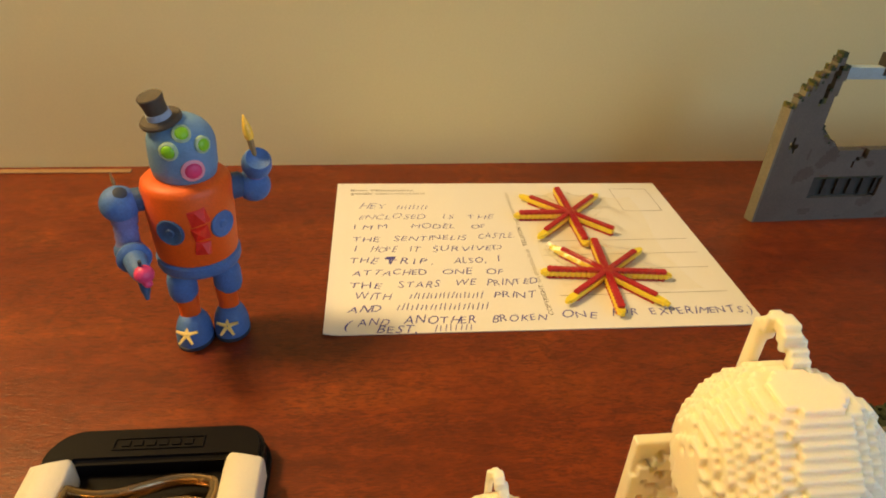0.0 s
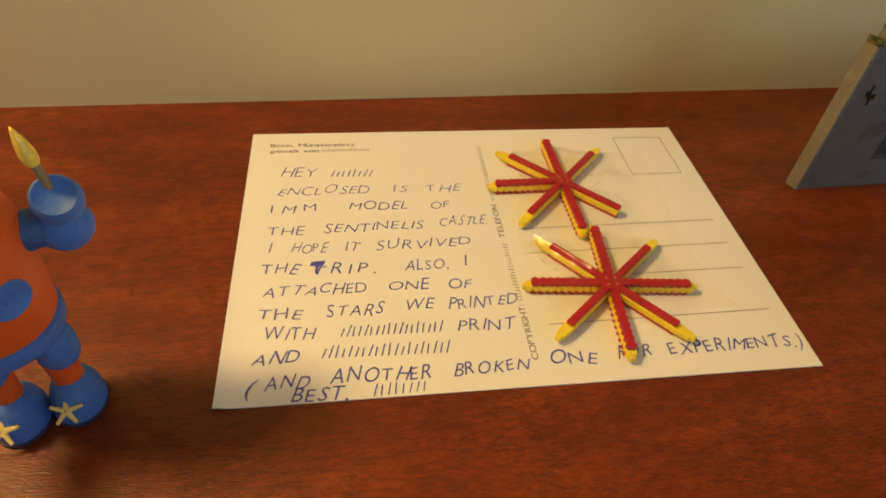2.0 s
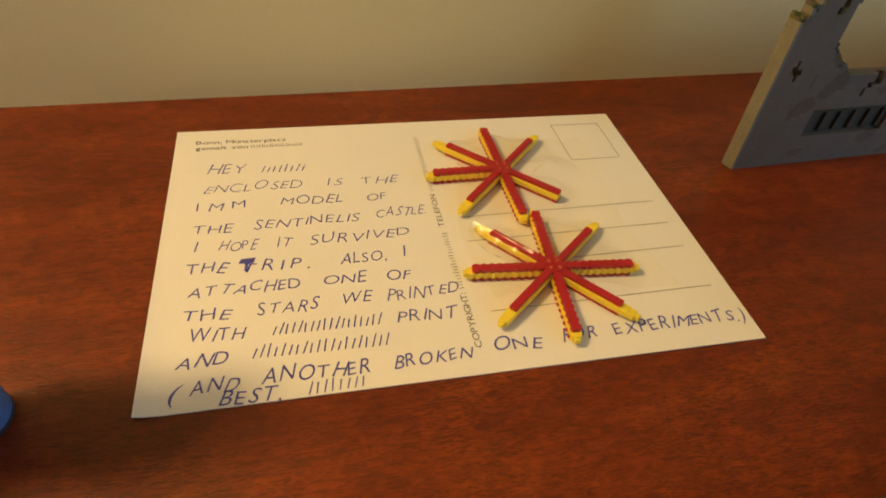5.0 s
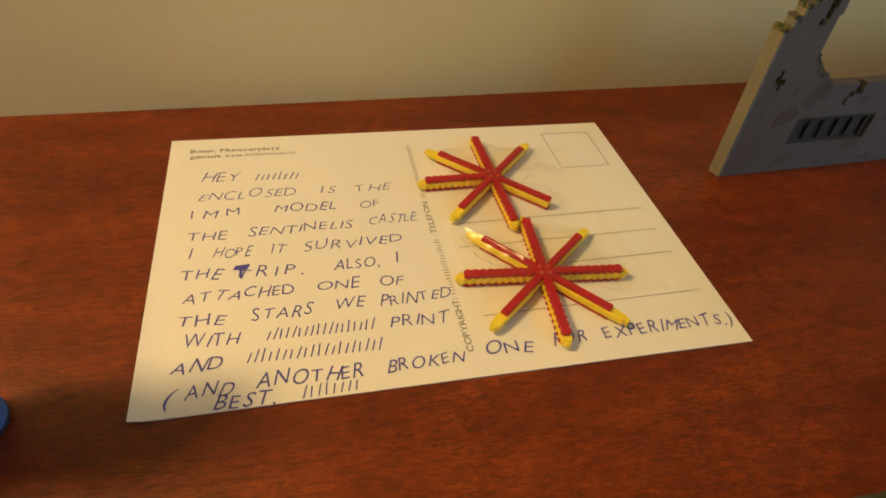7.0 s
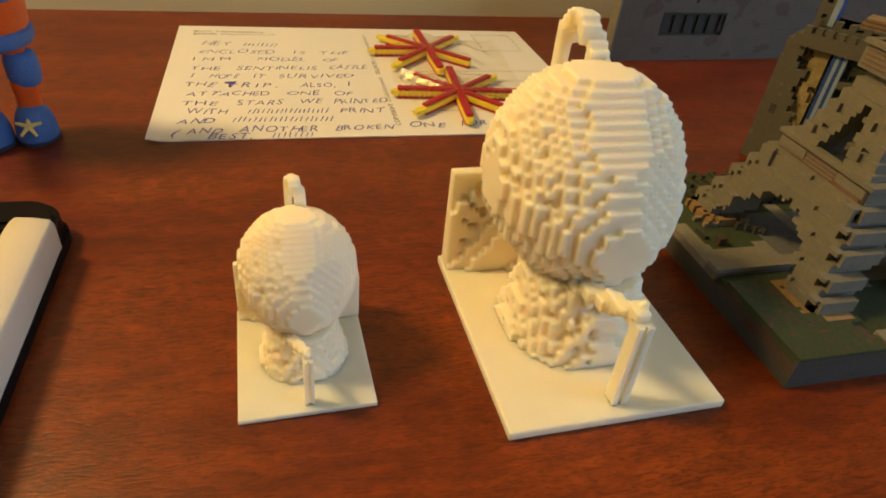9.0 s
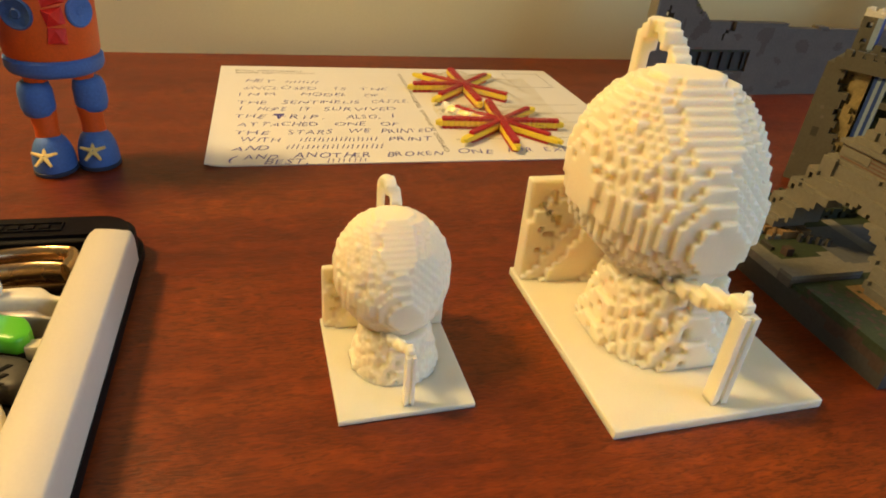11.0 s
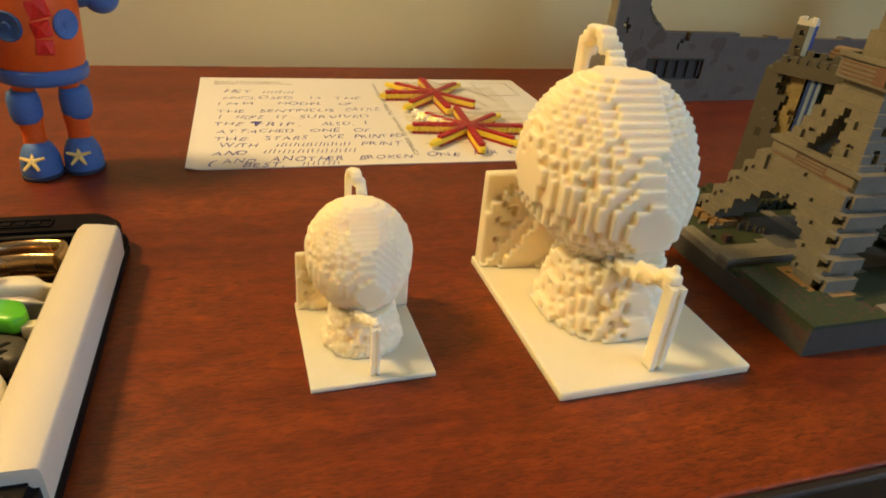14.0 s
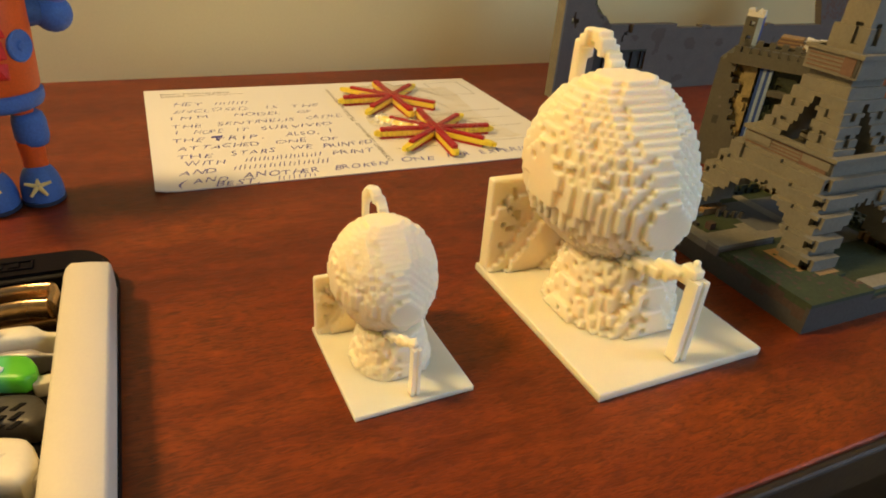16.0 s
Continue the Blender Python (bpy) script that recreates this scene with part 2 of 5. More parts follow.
def clear_film(name="clear_tape_film", rough=0.16):
    """Thin clear adhesive tape: mostly see-through, with a glossy skin."""
    m = bpy.data.materials.new(name)
    m.use_nodes = True
    nt = m.node_tree
    nt.nodes.remove(nt.nodes["Principled BSDF"])
    tr = nt.nodes.new("ShaderNodeBsdfTransparent")
    tr.inputs[0].default_value = (0.985, 0.98, 0.95, 1)
    gl = nt.nodes.new("ShaderNodeBsdfGlossy")
    gl.inputs["Roughness"].default_value = rough
    fr = nt.nodes.new("ShaderNodeFresnel")
    fr.inputs["IOR"].default_value = 1.45
    mx = nt.nodes.new("ShaderNodeMixShader")
    n = nt.nodes.new("ShaderNodeTexNoise")
    n.inputs["Scale"].default_value = 160
    b = nt.nodes.new("ShaderNodeBump")
    b.inputs["Strength"].default_value, b.inputs["Distance"].default_value = 0.3, 0.0006
    co = nt.nodes.new("ShaderNodeTexCoord")
    nt.links.new(co.outputs["Object"], n.inputs["Vector"])
    nt.links.new(n.outputs["Fac"], b.inputs["Height"])
    nt.links.new(b.outputs[0], gl.inputs["Normal"])
    nt.links.new(fr.outputs[0], mx.inputs[0])
    nt.links.new(tr.outputs[0], mx.inputs[1])
    nt.links.new(gl.outputs[0], mx.inputs[2])
    nt.links.new(mx.outputs[0], nt.nodes["Material Output"].inputs[0])
    return m


M_GRADIENT = gradient_material()
M_TAPE = clear_film()
M_FOLD = clear_film("creased_tape_film", 0.25)


# ---- mesh tools ----
def part(name, bm, mat, parent=None, label="", smooth=False):
    """One mesh object from a bmesh, under a thing or a part."""
    me = bpy.data.meshes.new(name)
    bm.to_mesh(me)
    bm.free()
    for m in mat if isinstance(mat, (list, tuple)) else [mat]:
        me.materials.append(m)
    if smooth:
        me.polygons.foreach_set("use_smooth", [True] * len(me.polygons))
        me.set_sharp_from_angle(angle=radians(44))
    ob = new(name, me)
    if parent:
        ob.parent = parent
    return tagged(ob, label)


def thing(name, m, label, category, group=""):
    ob = new(name)
    ob.empty_display_size = 0.01
    ob.matrix_world = m
    return tagged(ob, label, category, group)


def box(bm, x0, x1, y0, y1, z0, z1, bevel=0.0, m=None, seg=2):
    r = bmesh.ops.create_cube(bm, size=1)
    vs = r["verts"]
    for v in vs:
        v.co = Vector(((x0 + x1) / 2 + v.co.x * (x1 - x0), (y0 + y1) / 2 + v.co.y * (y1 - y0), (z0 + z1) / 2 + v.co.z * (z1 - z0)))
    if bevel:
        es = list({e for v in vs for e in v.link_edges})
        r = bmesh.ops.bevel(bm, geom=es, offset=bevel, segments=seg, affect="EDGES", profile=0.5)
        vs = list({v for f in r["faces"] for v in f.verts} | {v for v in vs if v.is_valid})
    if m:
        bmesh.ops.transform(bm, matrix=m, verts=vs)
    return bm


def lathe(bm, profile, m=None, seg=40, squash=1.0):
    """A turned solid round z from (radius, height) pairs, closed at both ends."""
    rings = []
    made = []
    for r, z in profile:
        if r < 1e-7:
            ring = [bm.verts.new((0, 0, z))]
        else:
            ring = [bm.verts.new((r * math.cos(2 * math.pi * i / seg), squash * r * math.sin(2 * math.pi * i / seg), z)) for i in range(seg)]
        rings.append(ring)
        made += ring
    for a, b in zip(rings, rings[1:]):
        for i in range(seg):
            j = (i + 1) % seg
            if len(a) == 1 and len(b) > 1:
                bm.faces.new((a[0], b[j], b[i]))
            elif len(b) == 1 and len(a) > 1:
                bm.faces.new((a[i], a[j], b[0]))
            elif len(a) > 1:
                bm.faces.new((a[i], a[j], b[j], b[i]))
    if len(rings[0]) > 1:
        bm.faces.new(rings[0][::-1])
    if len(rings[-1]) > 1:
        bm.faces.new(rings[-1])
    bmesh.ops.recalc_face_normals(bm, faces=list({f for v in made for f in v.link_faces}))
    if m:
        bmesh.ops.transform(bm, matrix=m, verts=made)
    return bm


def dome(r, z0, z1, n=8, power=2.0):
    """Profile of a rounded cap from radius r at z0 to nothing at z1."""
    return [(r * (1 - (i / n) ** power) ** (1 / power) if i < n else 0.0, z0 + (z1 - z0) * i / n) for i in range(n + 1)]


def sweep(bm, points, radius, seg=14, flat=1.0, taper=None):
    """A round or flattened bar along a row of points, with closed ends."""
    pts = [Vector(p) for p in points]
    rings = []
    for i, p in enumerate(pts):
        t = (pts[min(i + 1, len(pts) - 1)] - pts[max(i - 1, 0)]).normalized()
        side = t.cross(Vector((0, 0, 1)))
        side = side.normalized() if side.length > 0.1 else Vector((1, 0, 0))
        up = side.cross(t).normalized()
        r = radius * (taper[i] if taper else 1)
        rings.append([bm.verts.new(p + side * (r * math.cos(2 * math.pi * k / seg)) + up * (r * flat * math.sin(2 * math.pi * k / seg))) for k in range(seg)])
    for a, b in zip(rings, rings[1:]):
        for k in range(seg):
            j = (k + 1) % seg
            bm.faces.new((a[k], a[j], b[j], b[k]))
    bm.faces.new(rings[0][::-1])
    bm.faces.new(rings[-1])
    bmesh.ops.recalc_face_normals(bm, faces=bm.faces[:])
    return bm


def prism(bm, outline, z0, z1, m=None):
    """A solid of the closed outline (x, y) from z0 to z1."""
    lo = [bm.verts.new((x, y, z0)) for x, y in outline]
    hi = [bm.verts.new((x, y, z1)) for x, y in outline]
    fs = [bm.faces.new(lo[::-1]), bm.faces.new(hi)]
    n = len(lo)
    for i in range(n):
        fs.append(bm.faces.new((lo[i], lo[(i + 1) % n], hi[(i + 1) % n], hi[i])))
    bmesh.ops.recalc_face_normals(bm, faces=fs)
    if m:
        bmesh.ops.transform(bm, matrix=m, verts=lo + hi)
    return bm


def voxels(name, grid, size, origin, mats, parent, label=""):
    """One mesh of small cubes; grid holds 0 for air and 1, 2, ... for the materials."""
    faces, slots, verts = [], [], []
    g = np.pad(grid, 1)
    corners = {
        (1, 0, 0): ((1, 0, 0), (1, 1, 0), (1, 1, 1), (1, 0, 1)), (-1, 0, 0): ((0, 0, 0), (0, 0, 1), (0, 1, 1), (0, 1, 0)),
        (0, 1, 0): ((0, 1, 0), (0, 1, 1), (1, 1, 1), (1, 1, 0)), (0, -1, 0): ((0, 0, 0), (1, 0, 0), (1, 0, 1), (0, 0, 1)),
        (0, 0, 1): ((0, 0, 1), (1, 0, 1), (1, 1, 1), (0, 1, 1)), (0, 0, -1): ((0, 0, 0), (0, 1, 0), (1, 1, 0), (1, 0, 0))}
    for d, cs in corners.items():
        open_side = (g > 0) & (np.roll(g, [-k for k in d], axis=(0, 1, 2)) == 0)
        at = np.argwhere(open_side)
        slots.append(g[open_side] - 1)
        verts.append((at[:, None, :] - 1 + np.array(cs)[None]).reshape(-1, 3))
    verts, slots = np.concatenate(verts), np.concatenate(slots)
    uniq, index = np.unique(verts, axis=0, return_inverse=True)
    me = bpy.data.meshes.new(name)
    me.from_pydata((uniq * size + np.array(origin)).tolist(), [], index.reshape(-1, 4).tolist())
    for m in mats:
        me.materials.append(m)
    me.polygons.foreach_set("material_index", slots.astype(np.int32).tolist())
    me.update()
    ob = new(name, me)
    ob.parent = parent
    return tagged(ob, label)


# ---- the room ----
def room():
    bm = bmesh.new()
    box(bm, -2.25, 0.87, -2.85, 0.20, -0.80, -0.75)
    tagged(part("floor", bm, M_FLOOR), "dark floor far below the desk top", "floor", kind="structure")
    bm = bmesh.new()
    box(bm, -2.25, 0.87, -2.85, 0.20, 1.75, 1.80)
    tagged(part("ceiling", bm, M_CEIL), "plain white painted ceiling", "ceiling", kind="structure")
    bm = bmesh.new()
    box(bm, -2.3, 0.9, 0.0, 0.10, -0.75, 1.75)
    ob = part("wall_north", bm, M_WALL)
    ob.matrix_world = pose(0, 0.1262, 0, 0, 0, 1.5)
    tagged(ob, "beige painted plaster wall behind the desk", "wall", kind="structure")
    bm = bmesh.new()
    box(bm, -2.3, -2.2, -2.8, 0.30, -0.75, 1.75)
    tagged(part("wall_west", bm, M_WALL), "beige painted plaster wall", "wall", kind="structure")
    bm = bmesh.new()
    for y0, y1, z0, z1 in ((-2.8, -2.25, -0.75, 1.75), (-0.25, 0.30, -0.75, 1.75), (-2.25, -0.25, -0.75, -0.03), (-2.25, -0.25, 0.87, 1.75)):
        box(bm, 0.82, 0.92, y0, y1, z0, z1)
    tagged(part("wall_east", bm, M_WALL), "beige wall with a window opening", "wall", kind="structure")
    bm = bmesh.new()
    box(bm, -2.3, 0.92, -2.9, -2.8, -0.75, 1.75)
    tagged(part("wall_south", bm, M_WALL), "beige painted plaster wall", "wall", kind="structure")
    win = tagged(new("window_1"), "daylit window with a white frame", "window", kind="structure")
    bm = bmesh.new()
    for y0, y1, z0, z1 in ((-2.25, -2.20, -0.03, 0.87), (-0.30, -0.25, -0.03, 0.87), (-2.20, -0.30, -0.03, 0.02), (-2.20, -0.30, 0.82, 0.87)):
        box(bm, 0.85, 0.89, y0, y1, z0, z1, 0.004)
    part("window_frame", bm, M_CEIL, win)
    bm = bmesh.new()
    box(bm, 0.868, 0.872, -2.20, -0.30, 0.02, 0.82)
    part("pane", bm, M_GLASS, win).visible_shadow = False


def desk():
    d = thing("wooden_desk", pose(0, 0, 0), "polished reddish-brown mahogany desk against the wall", "desk")
    bm = bmesh.new()
    box(bm, -0.75, 0.80, -0.1418, 0.16, -0.010, 0.0, 0.0006, seg=2)
    part("desktop", bm, M_WOOD, d)
    bm = bmesh.new()
    box(bm, -0.75, 0.80, -0.1438, -0.1418, -0.0100, -0.0003, 0.0006, seg=2)
    part("edge_band", bm, M_EDGE, d, "near-black front edge band")
    # shade under the overhanging top is put into the body's near-black colour
    bm = bmesh.new()
    box(bm, -0.72, 0.78, -0.04, 0.10, -0.748, -0.0104, 0.002)
    part("body", bm, M_EDGE, d, "recessed desk body, coloured near-black for its shade")
    bm = bmesh.new()
    box(bm, -0.60, -0.092, 0.1175, 0.1210, 0.0, 0.0007, 0.0002, m=pose(0, 0, 0, 0, 0, 0.6))
    part("trim_strip", bm, M_TRIM, d, "thin pale wooden strip along the wall")


room()
desk()

# ---- postcard ----
TEXTS = {}


def glyph(ch, thin):
    """Vertices and faces of a letter of the built-in font, one unit high, and its width."""
    key = (ch, thin)
    if key not in TEXTS:
        cu = bpy.data.curves.new("letter", "FONT")
        cu.body, cu.size, cu.offset, cu.resolution_u = ch, 1.0, thin, 3
        ob = new("letter", cu)
        me = bpy.data.meshes.new_from_object(ob)
        vs = [v.co.copy() for v in me.vertices]
        fs = [tuple(p.vertices) for p in me.polygons]
        bpy.data.objects.remove(ob)
        bpy.data.meshes.remove(me)
        bpy.data.curves.remove(cu)
        x0 = min((v.x for v in vs), default=0)
        x1 = max((v.x for v in vs), default=0.3)
        TEXTS[key] = ([Vector((v.x - x0, v.y, 0)) for v in vs], fs, x1 - x0)
    return TEXTS[key]


def lettering(name, text, x, y, width, angle, height, mat, parent, z, wobble=0.0, thin=0.0, seed=0):
    """Words of letters laid flat on the card, each a part of it, width and height in mm; wobble makes them hand-drawn."""
    rng = random.Random(seed * 77 + len(text))
    glyphs = [glyph(ch, thin) if ch != " " else ([], [], 0.25) for ch in text]
    wide = sum(g[2] for g in glyphs)
    tight = 0.16 if wobble else 0.07
    sx = min(width / (wide + tight * max(len(glyphs) - 1, 1)), height / 0.70 * (1.08 if wobble else 1.45))
    if len(text) == 1:
        sx = height / 0.70
    gap = (width - wide * sx) / max(len(glyphs) - 1, 1)
    spots, at = [], 0.0
    for vs, fs, w in glyphs:
        if fs:
            spots.append((vs, fs, at / sx))
        at += w * sx + gap
    for vs, fs, start in spots:
        rot = radians(rng.uniform(-8, 8)) * wobble
        sh = 0.22 * wobble + rng.uniform(-0.14, 0.14) * wobble
        sy = height / 0.70 * (1 + rng.uniform(-0.18, 0.14) * wobble)
        dy = rng.uniform(-0.35, 0.35) * wobble
        bend = rng.uniform(-0.10, 0.10) * wobble
        bm = bmesh.new()
        made = []
        for v in vs:
            px, py = v.x * sx + sh * v.y * sy, (v.y + bend * (v.x - 0.3)) * sy
            made.append(bm.verts.new(((px * math.cos(rot) - py * math.sin(rot)) * MM, (px * math.sin(rot) + py * math.cos(rot)) * MM, 0)))
        for f in fs:
            if len(set(f)) > 2:
                bm.faces.new([made[k] for k in f])
        bmesh.ops.recalc_face_normals(bm, faces=bm.faces[:])
        ob = part(name, bm, mat, parent)
        ob.matrix_basis = pose(x * MM, y * MM, z, 0, 0, angle) @ pose(start * sx * MM, dy * MM, 0)


def bars(name, x, y, width, angle, height, count, mat, parent, z, thick=0.4, slant=0.0):
    """A plain row of slim upright bars that stands for writing, two for each letter."""
    rng = random.Random(count * 31 + int(x * 10))
    step = width / (2 * count)
    for i in range(2 * count):
        tall = height * rng.uniform(0.62, 0.95)
        bm = bmesh.new()
        lean = math.tan(radians(slant + rng.uniform(-5, 5)))
        prism(bm, [(0, 0), (thick * MM, 0), ((thick + lean * tall) * MM, tall * MM), (lean * tall * MM, tall * MM)], 0, 0.00003)
        ob = part(name, bm, mat, parent)
        ob.matrix_basis = pose(x * MM, y * MM, z, 0, 0, angle) @ pose(i * step * MM, 0, 0)


def postcard():
    card = thing("postcard", pose(0, 0, 0.0001), "white postcard with blue handwriting lying on the desk", "postcard")
    bm = bmesh.new()
    n = 50
    vs = {}
    for k, dz in ((0, 0.0), (1, 0.0004)):
        for i in range(n + 1):
            for j in range(n + 1):
                x, y = i / n, j / n
                lift = 0.0009 * max(0, (0.04 - x) / 0.04) ** 2 * max(0, 1 - y * 1.2)
                vs[k, i, j] = bm.verts.new((x * 0.148, y * 0.105, dz + lift))
    for i in range(n):
        for j in range(n):
            bm.faces.new((vs[1, i, j], vs[1, i + 1, j], vs[1, i + 1, j + 1], vs[1, i, j + 1]))
            bm.faces.new((vs[0, i, j], vs[0, i, j + 1], vs[0, i + 1, j + 1], vs[0, i + 1, j]))
    for i in range(n):
        for a, b in (((i, 0), (i + 1, 0)), ((i + 1, n), (i, n)), ((n, i), (n, i + 1)), ((0, i + 1), (0, i))):
            bm.faces.new((vs[0, *a], vs[0, *b], vs[1, *b], vs[1, *a]))
    part("card", bm, M_CARD, card, smooth=True)
    z = 0.00046
    seed = [0]

    def ink(text, x, y, width, angle, height=3.8):
        seed[0] += 1
        lettering("letter", text, x, y, width, angle, height, M_PEN, card, z, 1.0, -0.004 - 0.017 * round(y / 27) / 3, seed[0])

    def inkbar(count, x, y, width, angle, height=4.0):
        bars("ink_bar", x, y, width, angle, height, count, M_PEN, card, z, 0.30, 14.0)

    ink("HEY", 10.1, 81.3, 10.6, -0.5, 5.0)
    inkbar(4, 25.7, 81.1, 13.6, -1.8)
    ink("ENCLOSED", 9.6, 72.7, 27.5, -0.7)
    ink("IS", 44.8, 72.5, 3.9, 0)
    ink("THE", 54.8, 72.4, 10.7, -0.8)
    ink("1MM", 8.2, 64.3, 13.1, 2.2)
    ink("MODEL", 31.0, 65.0, 17.5, -1.5)
    ink("OF", 55.4, 64.6, 5.7, -0.7)
    ink("THE", 7.6, 55.3, 10.3, -2.0)
    ink("SENTINELIS", 23.6, 55.4, 28.5, 1.1)
    ink("CASTLE.", 57.1, 56.7, 14.6, 0.2)
    ink("I", 8.7, 47.7, 0.4, 2)
    ink("HOPE", 14.7, 47.8, 9.5, -1.4)
    ink("IT", 29.7, 47.7, 3.4, 0.6)
    ink("SURVIVED", 38.3, 47.4, 27.1, 1.6)
    ink("THE", 7.1, 40.3, 9.4, -3.0)
    ink("TRIP.", 20.4, 39.5, 17.3, -2.0)
    ink("ALSO,", 45.6, 39.2, 12.2, -1.5)
    ink("I", 62.5, 40.1, 0.4, 1.7)
    ink("ATTACHED", 8.2, 32.4, 26.7, -0.9)
    ink("ONE", 40.4, 32.3, 11.0, -0.9)
    ink("OF", 56.5, 32.1, 6.2, -2.0)
    ink("THE", 7.3, 25.0, 10.8, -3.5)
    ink("STARS", 24.6, 24.3, 14.0, 0)
    ink("WE", 44.3, 25.3, 7.4, -2.3)
    ink("PRINTED", 55.9, 24.7, 18.4, 2.0)
    ink("WITH", 9.2, 18.4, 12.2, -3.0)
    inkbar(9, 28.0, 17.9, 26.0, -0.5)
    ink("PRINT", 57.3, 17.3, 14.6, 0)
    ink("AND", 7.1, 11.2, 10.8, -1.3)
    inkbar(10, 23.5, 11.8, 31.6, -1.1)
    ink("(", 6.2, 3.0, 1.4, -7.5, 5.0)
    ink("AND", 10.6, 4.1, 9.7, -2.0)
    ink("ANOTHER", 25.4, 4.8, 23.7, -1.4)
    ink("BROKEN", 54.5, 4.2, 18.3, 2.3)
    ink("ONE", 78.4, 5.5, 11.7, 0)
    ink("FOR", 96.0, 6.0, 9.1, 2.7)
    ink("EXPERIMENTS.)", 109.8, 6.2, 36.3, 0.2)
    ink("BEST,", 16.7, 0.4, 12.8, -1.0, 3.8)
    inkbar(4, 35.3, 0.4, 13.2, 2.3, 4.0)
    # the scribbled-over T
    bm = bmesh.new()
    for i in range(4):
        box(bm, 0, 0.0036, 0, 0.0005, 0, 0.00003, m=pose(0.0200 + 0.0002 * i, 0.0425 + 0.00035 * i, 0.00001 * i, 0, 0, -3 + 2 * i))
    box(bm, 0, 0.0007, 0, 0.0034, 0, 0.00003, m=pose(0.0214, 0.0396, 0.00005, 0, 0, -6))
    part("scribble", bm, M_PEN, card).location.z = z + 0.00004

    def printed(text, x, y, width, angle, height):
        lettering("printed_letter", text, x, y, width, angle, height, M_PRINT, card, z)

    printed("Bonn, Münsterplatz", 6.1, 97.4, 27.5, -0.4, 1.85)
    printed("gemalt von", 6.1, 94.3, 15.7, -0.4, 1.85)
    bars("printed_bar", 22.8, 94.3, 16.2, -0.4, 1.75, 10, M_PRINT, card, z, 0.20)
    printed("COPYRIGHT:", 76.0, 7.4, 17.6, 90, 1.7)
    bars("printed_bar", 76.0, 26.6, 22.0, 90, 1.7, 10, M_PRINT, card, z, 0.18)
    printed("TELEFON", 76.0, 50.6, 14.6, 90, 1.7)
    bars("printed_bar", 76.0, 67.2, 29.0, 90, 1.7, 13, M_PRINT, card, z, 0.18)

    def rule(x0, y0, x1, y1, w=0.16):
        bm = bmesh.new()
        ln = math.hypot(x1 - x0, y1 - y0)
        box(bm, 0, ln * MM, -w / 2 * MM, w / 2 * MM, 0, 0.00003)
        ob = part("printed_line", bm, M_PRINT, card)
        ob.matrix_basis = pose(x0 * MM, y0 * MM, z, 0, 0, math.degrees(math.atan2(y1 - y0, x1 - x0)))

    for y in (54.6, 44.4, 34.2, 18.6):
        rule(81.0, y - 0.6, 143.0, y + 0.3)
    for a, b in (((124.6, 99.0), (142.0, 98.9)), ((142.0, 98.9), (142.1, 78.4)), ((142.1, 78.4), (124.8, 78.2)), ((124.8, 78.2), (124.6, 99.0))):
        rule(*a, *b)
    return card


postcard()


# ---- the two plastic stars ----
def crinkle(x0, x1, half, teeth):
    """Outline of a bar along x with saw-toothed sides."""
    up = []
    n = teeth * 2
    for i in range(n + 1):
        up.append((x0 + (x1 - x0) * i / n, half + (0.28 * MM if i % 2 else -0.22 * MM)))
    return up[::-1] + [(x, -y) for x, y in up]


def tooth_star(x, y, turn, broken, label):
    s = thing("plastic_star", pose(x, y, 0.0006, 0, 0, turn), label, "star", "plastic stars on the postcard")
    for k in range(8):
        if broken and k == 0:
            continue
        a = 45 * k
        m = pose(0, 0, 0, 0, 0, a)
        reach = 0.0232 if k % 2 == 0 else 0.0250
        tip = not (broken and k == 7)
        if not tip:
            reach = 0.0200
        base = bmesh.new()
        lo = bmesh.new()
        hi = bmesh.new()
        if k % 2 == 0:
            prism(base, crinkle(0.0010, reach - 0.0014, 0.00112, 10), 0.0, 0.0010)
            prism(lo, crinkle(0.0012, reach, 0.00118, 11), 0.0010, 0.0029)
            box(lo, reach - 0.0004, reach + 0.0009, -0.0008, 0.0008, 0.0011, 0.0027, 0.0003)
            prism(hi, crinkle(0.0010, reach - 0.0014, 0.00112, 10), 0.0029, 0.0040)
        else:
            end = reach - (0.0050 if tip else 0.0)
            box(base, 0.0010, end, -0.00115, 0.00115, 0.0, 0.0010, 0.0002)
            box(lo, 0.0012, reach - (0.0026 if tip else 0.0), -0.0014, 0.0014, 0.0010, 0.0029, 0.0003)
            if tip:
                box(lo, reach - 0.0029, reach - 0.0010, -0.0013, 0.0013, 0.0011, 0.0028, 0.0003)
                box(lo, reach - 0.0013, reach + 0.0002, -0.0008, 0.0008, 0.0012, 0.0027, 0.0003)
            box(hi, 0.0010, end, -0.00108, 0.00108, 0.0029, 0.0040, 0.0003)
        arm = part("arm", lo, M_YELLOW, s, "yellow middle bar with a narrow tip" if tip else "yellow bar broken off at its end")
        arm.matrix_basis = m
        part("arm_top", hi, M_RED, arm, "red upper bar")
        part("arm_base", base, M_RED, arm, "red lower bar")
    bm = bmesh.new()
    lathe(bm, [(0.0026, 0.0), (0.0029, 0.0004), (0.0029, 0.0037), (0.0027, 0.0042)], seg=16)
    hub = part("hub", bm, M_RED, s)
    bm = bmesh.new()
    for k in range(4):
        lathe(bm, [(0.0005, 0.0040), (0.0005, 0.0044), (0.0003, 0.0046)], m=pose(0, 0, 0, 0, 0, 45 + 90 * k) @ pose(0.0017, 0, 0), seg=10)
    part("rivet", bm, M_RIVET, hub, "small orange dots round the middle")
    return s


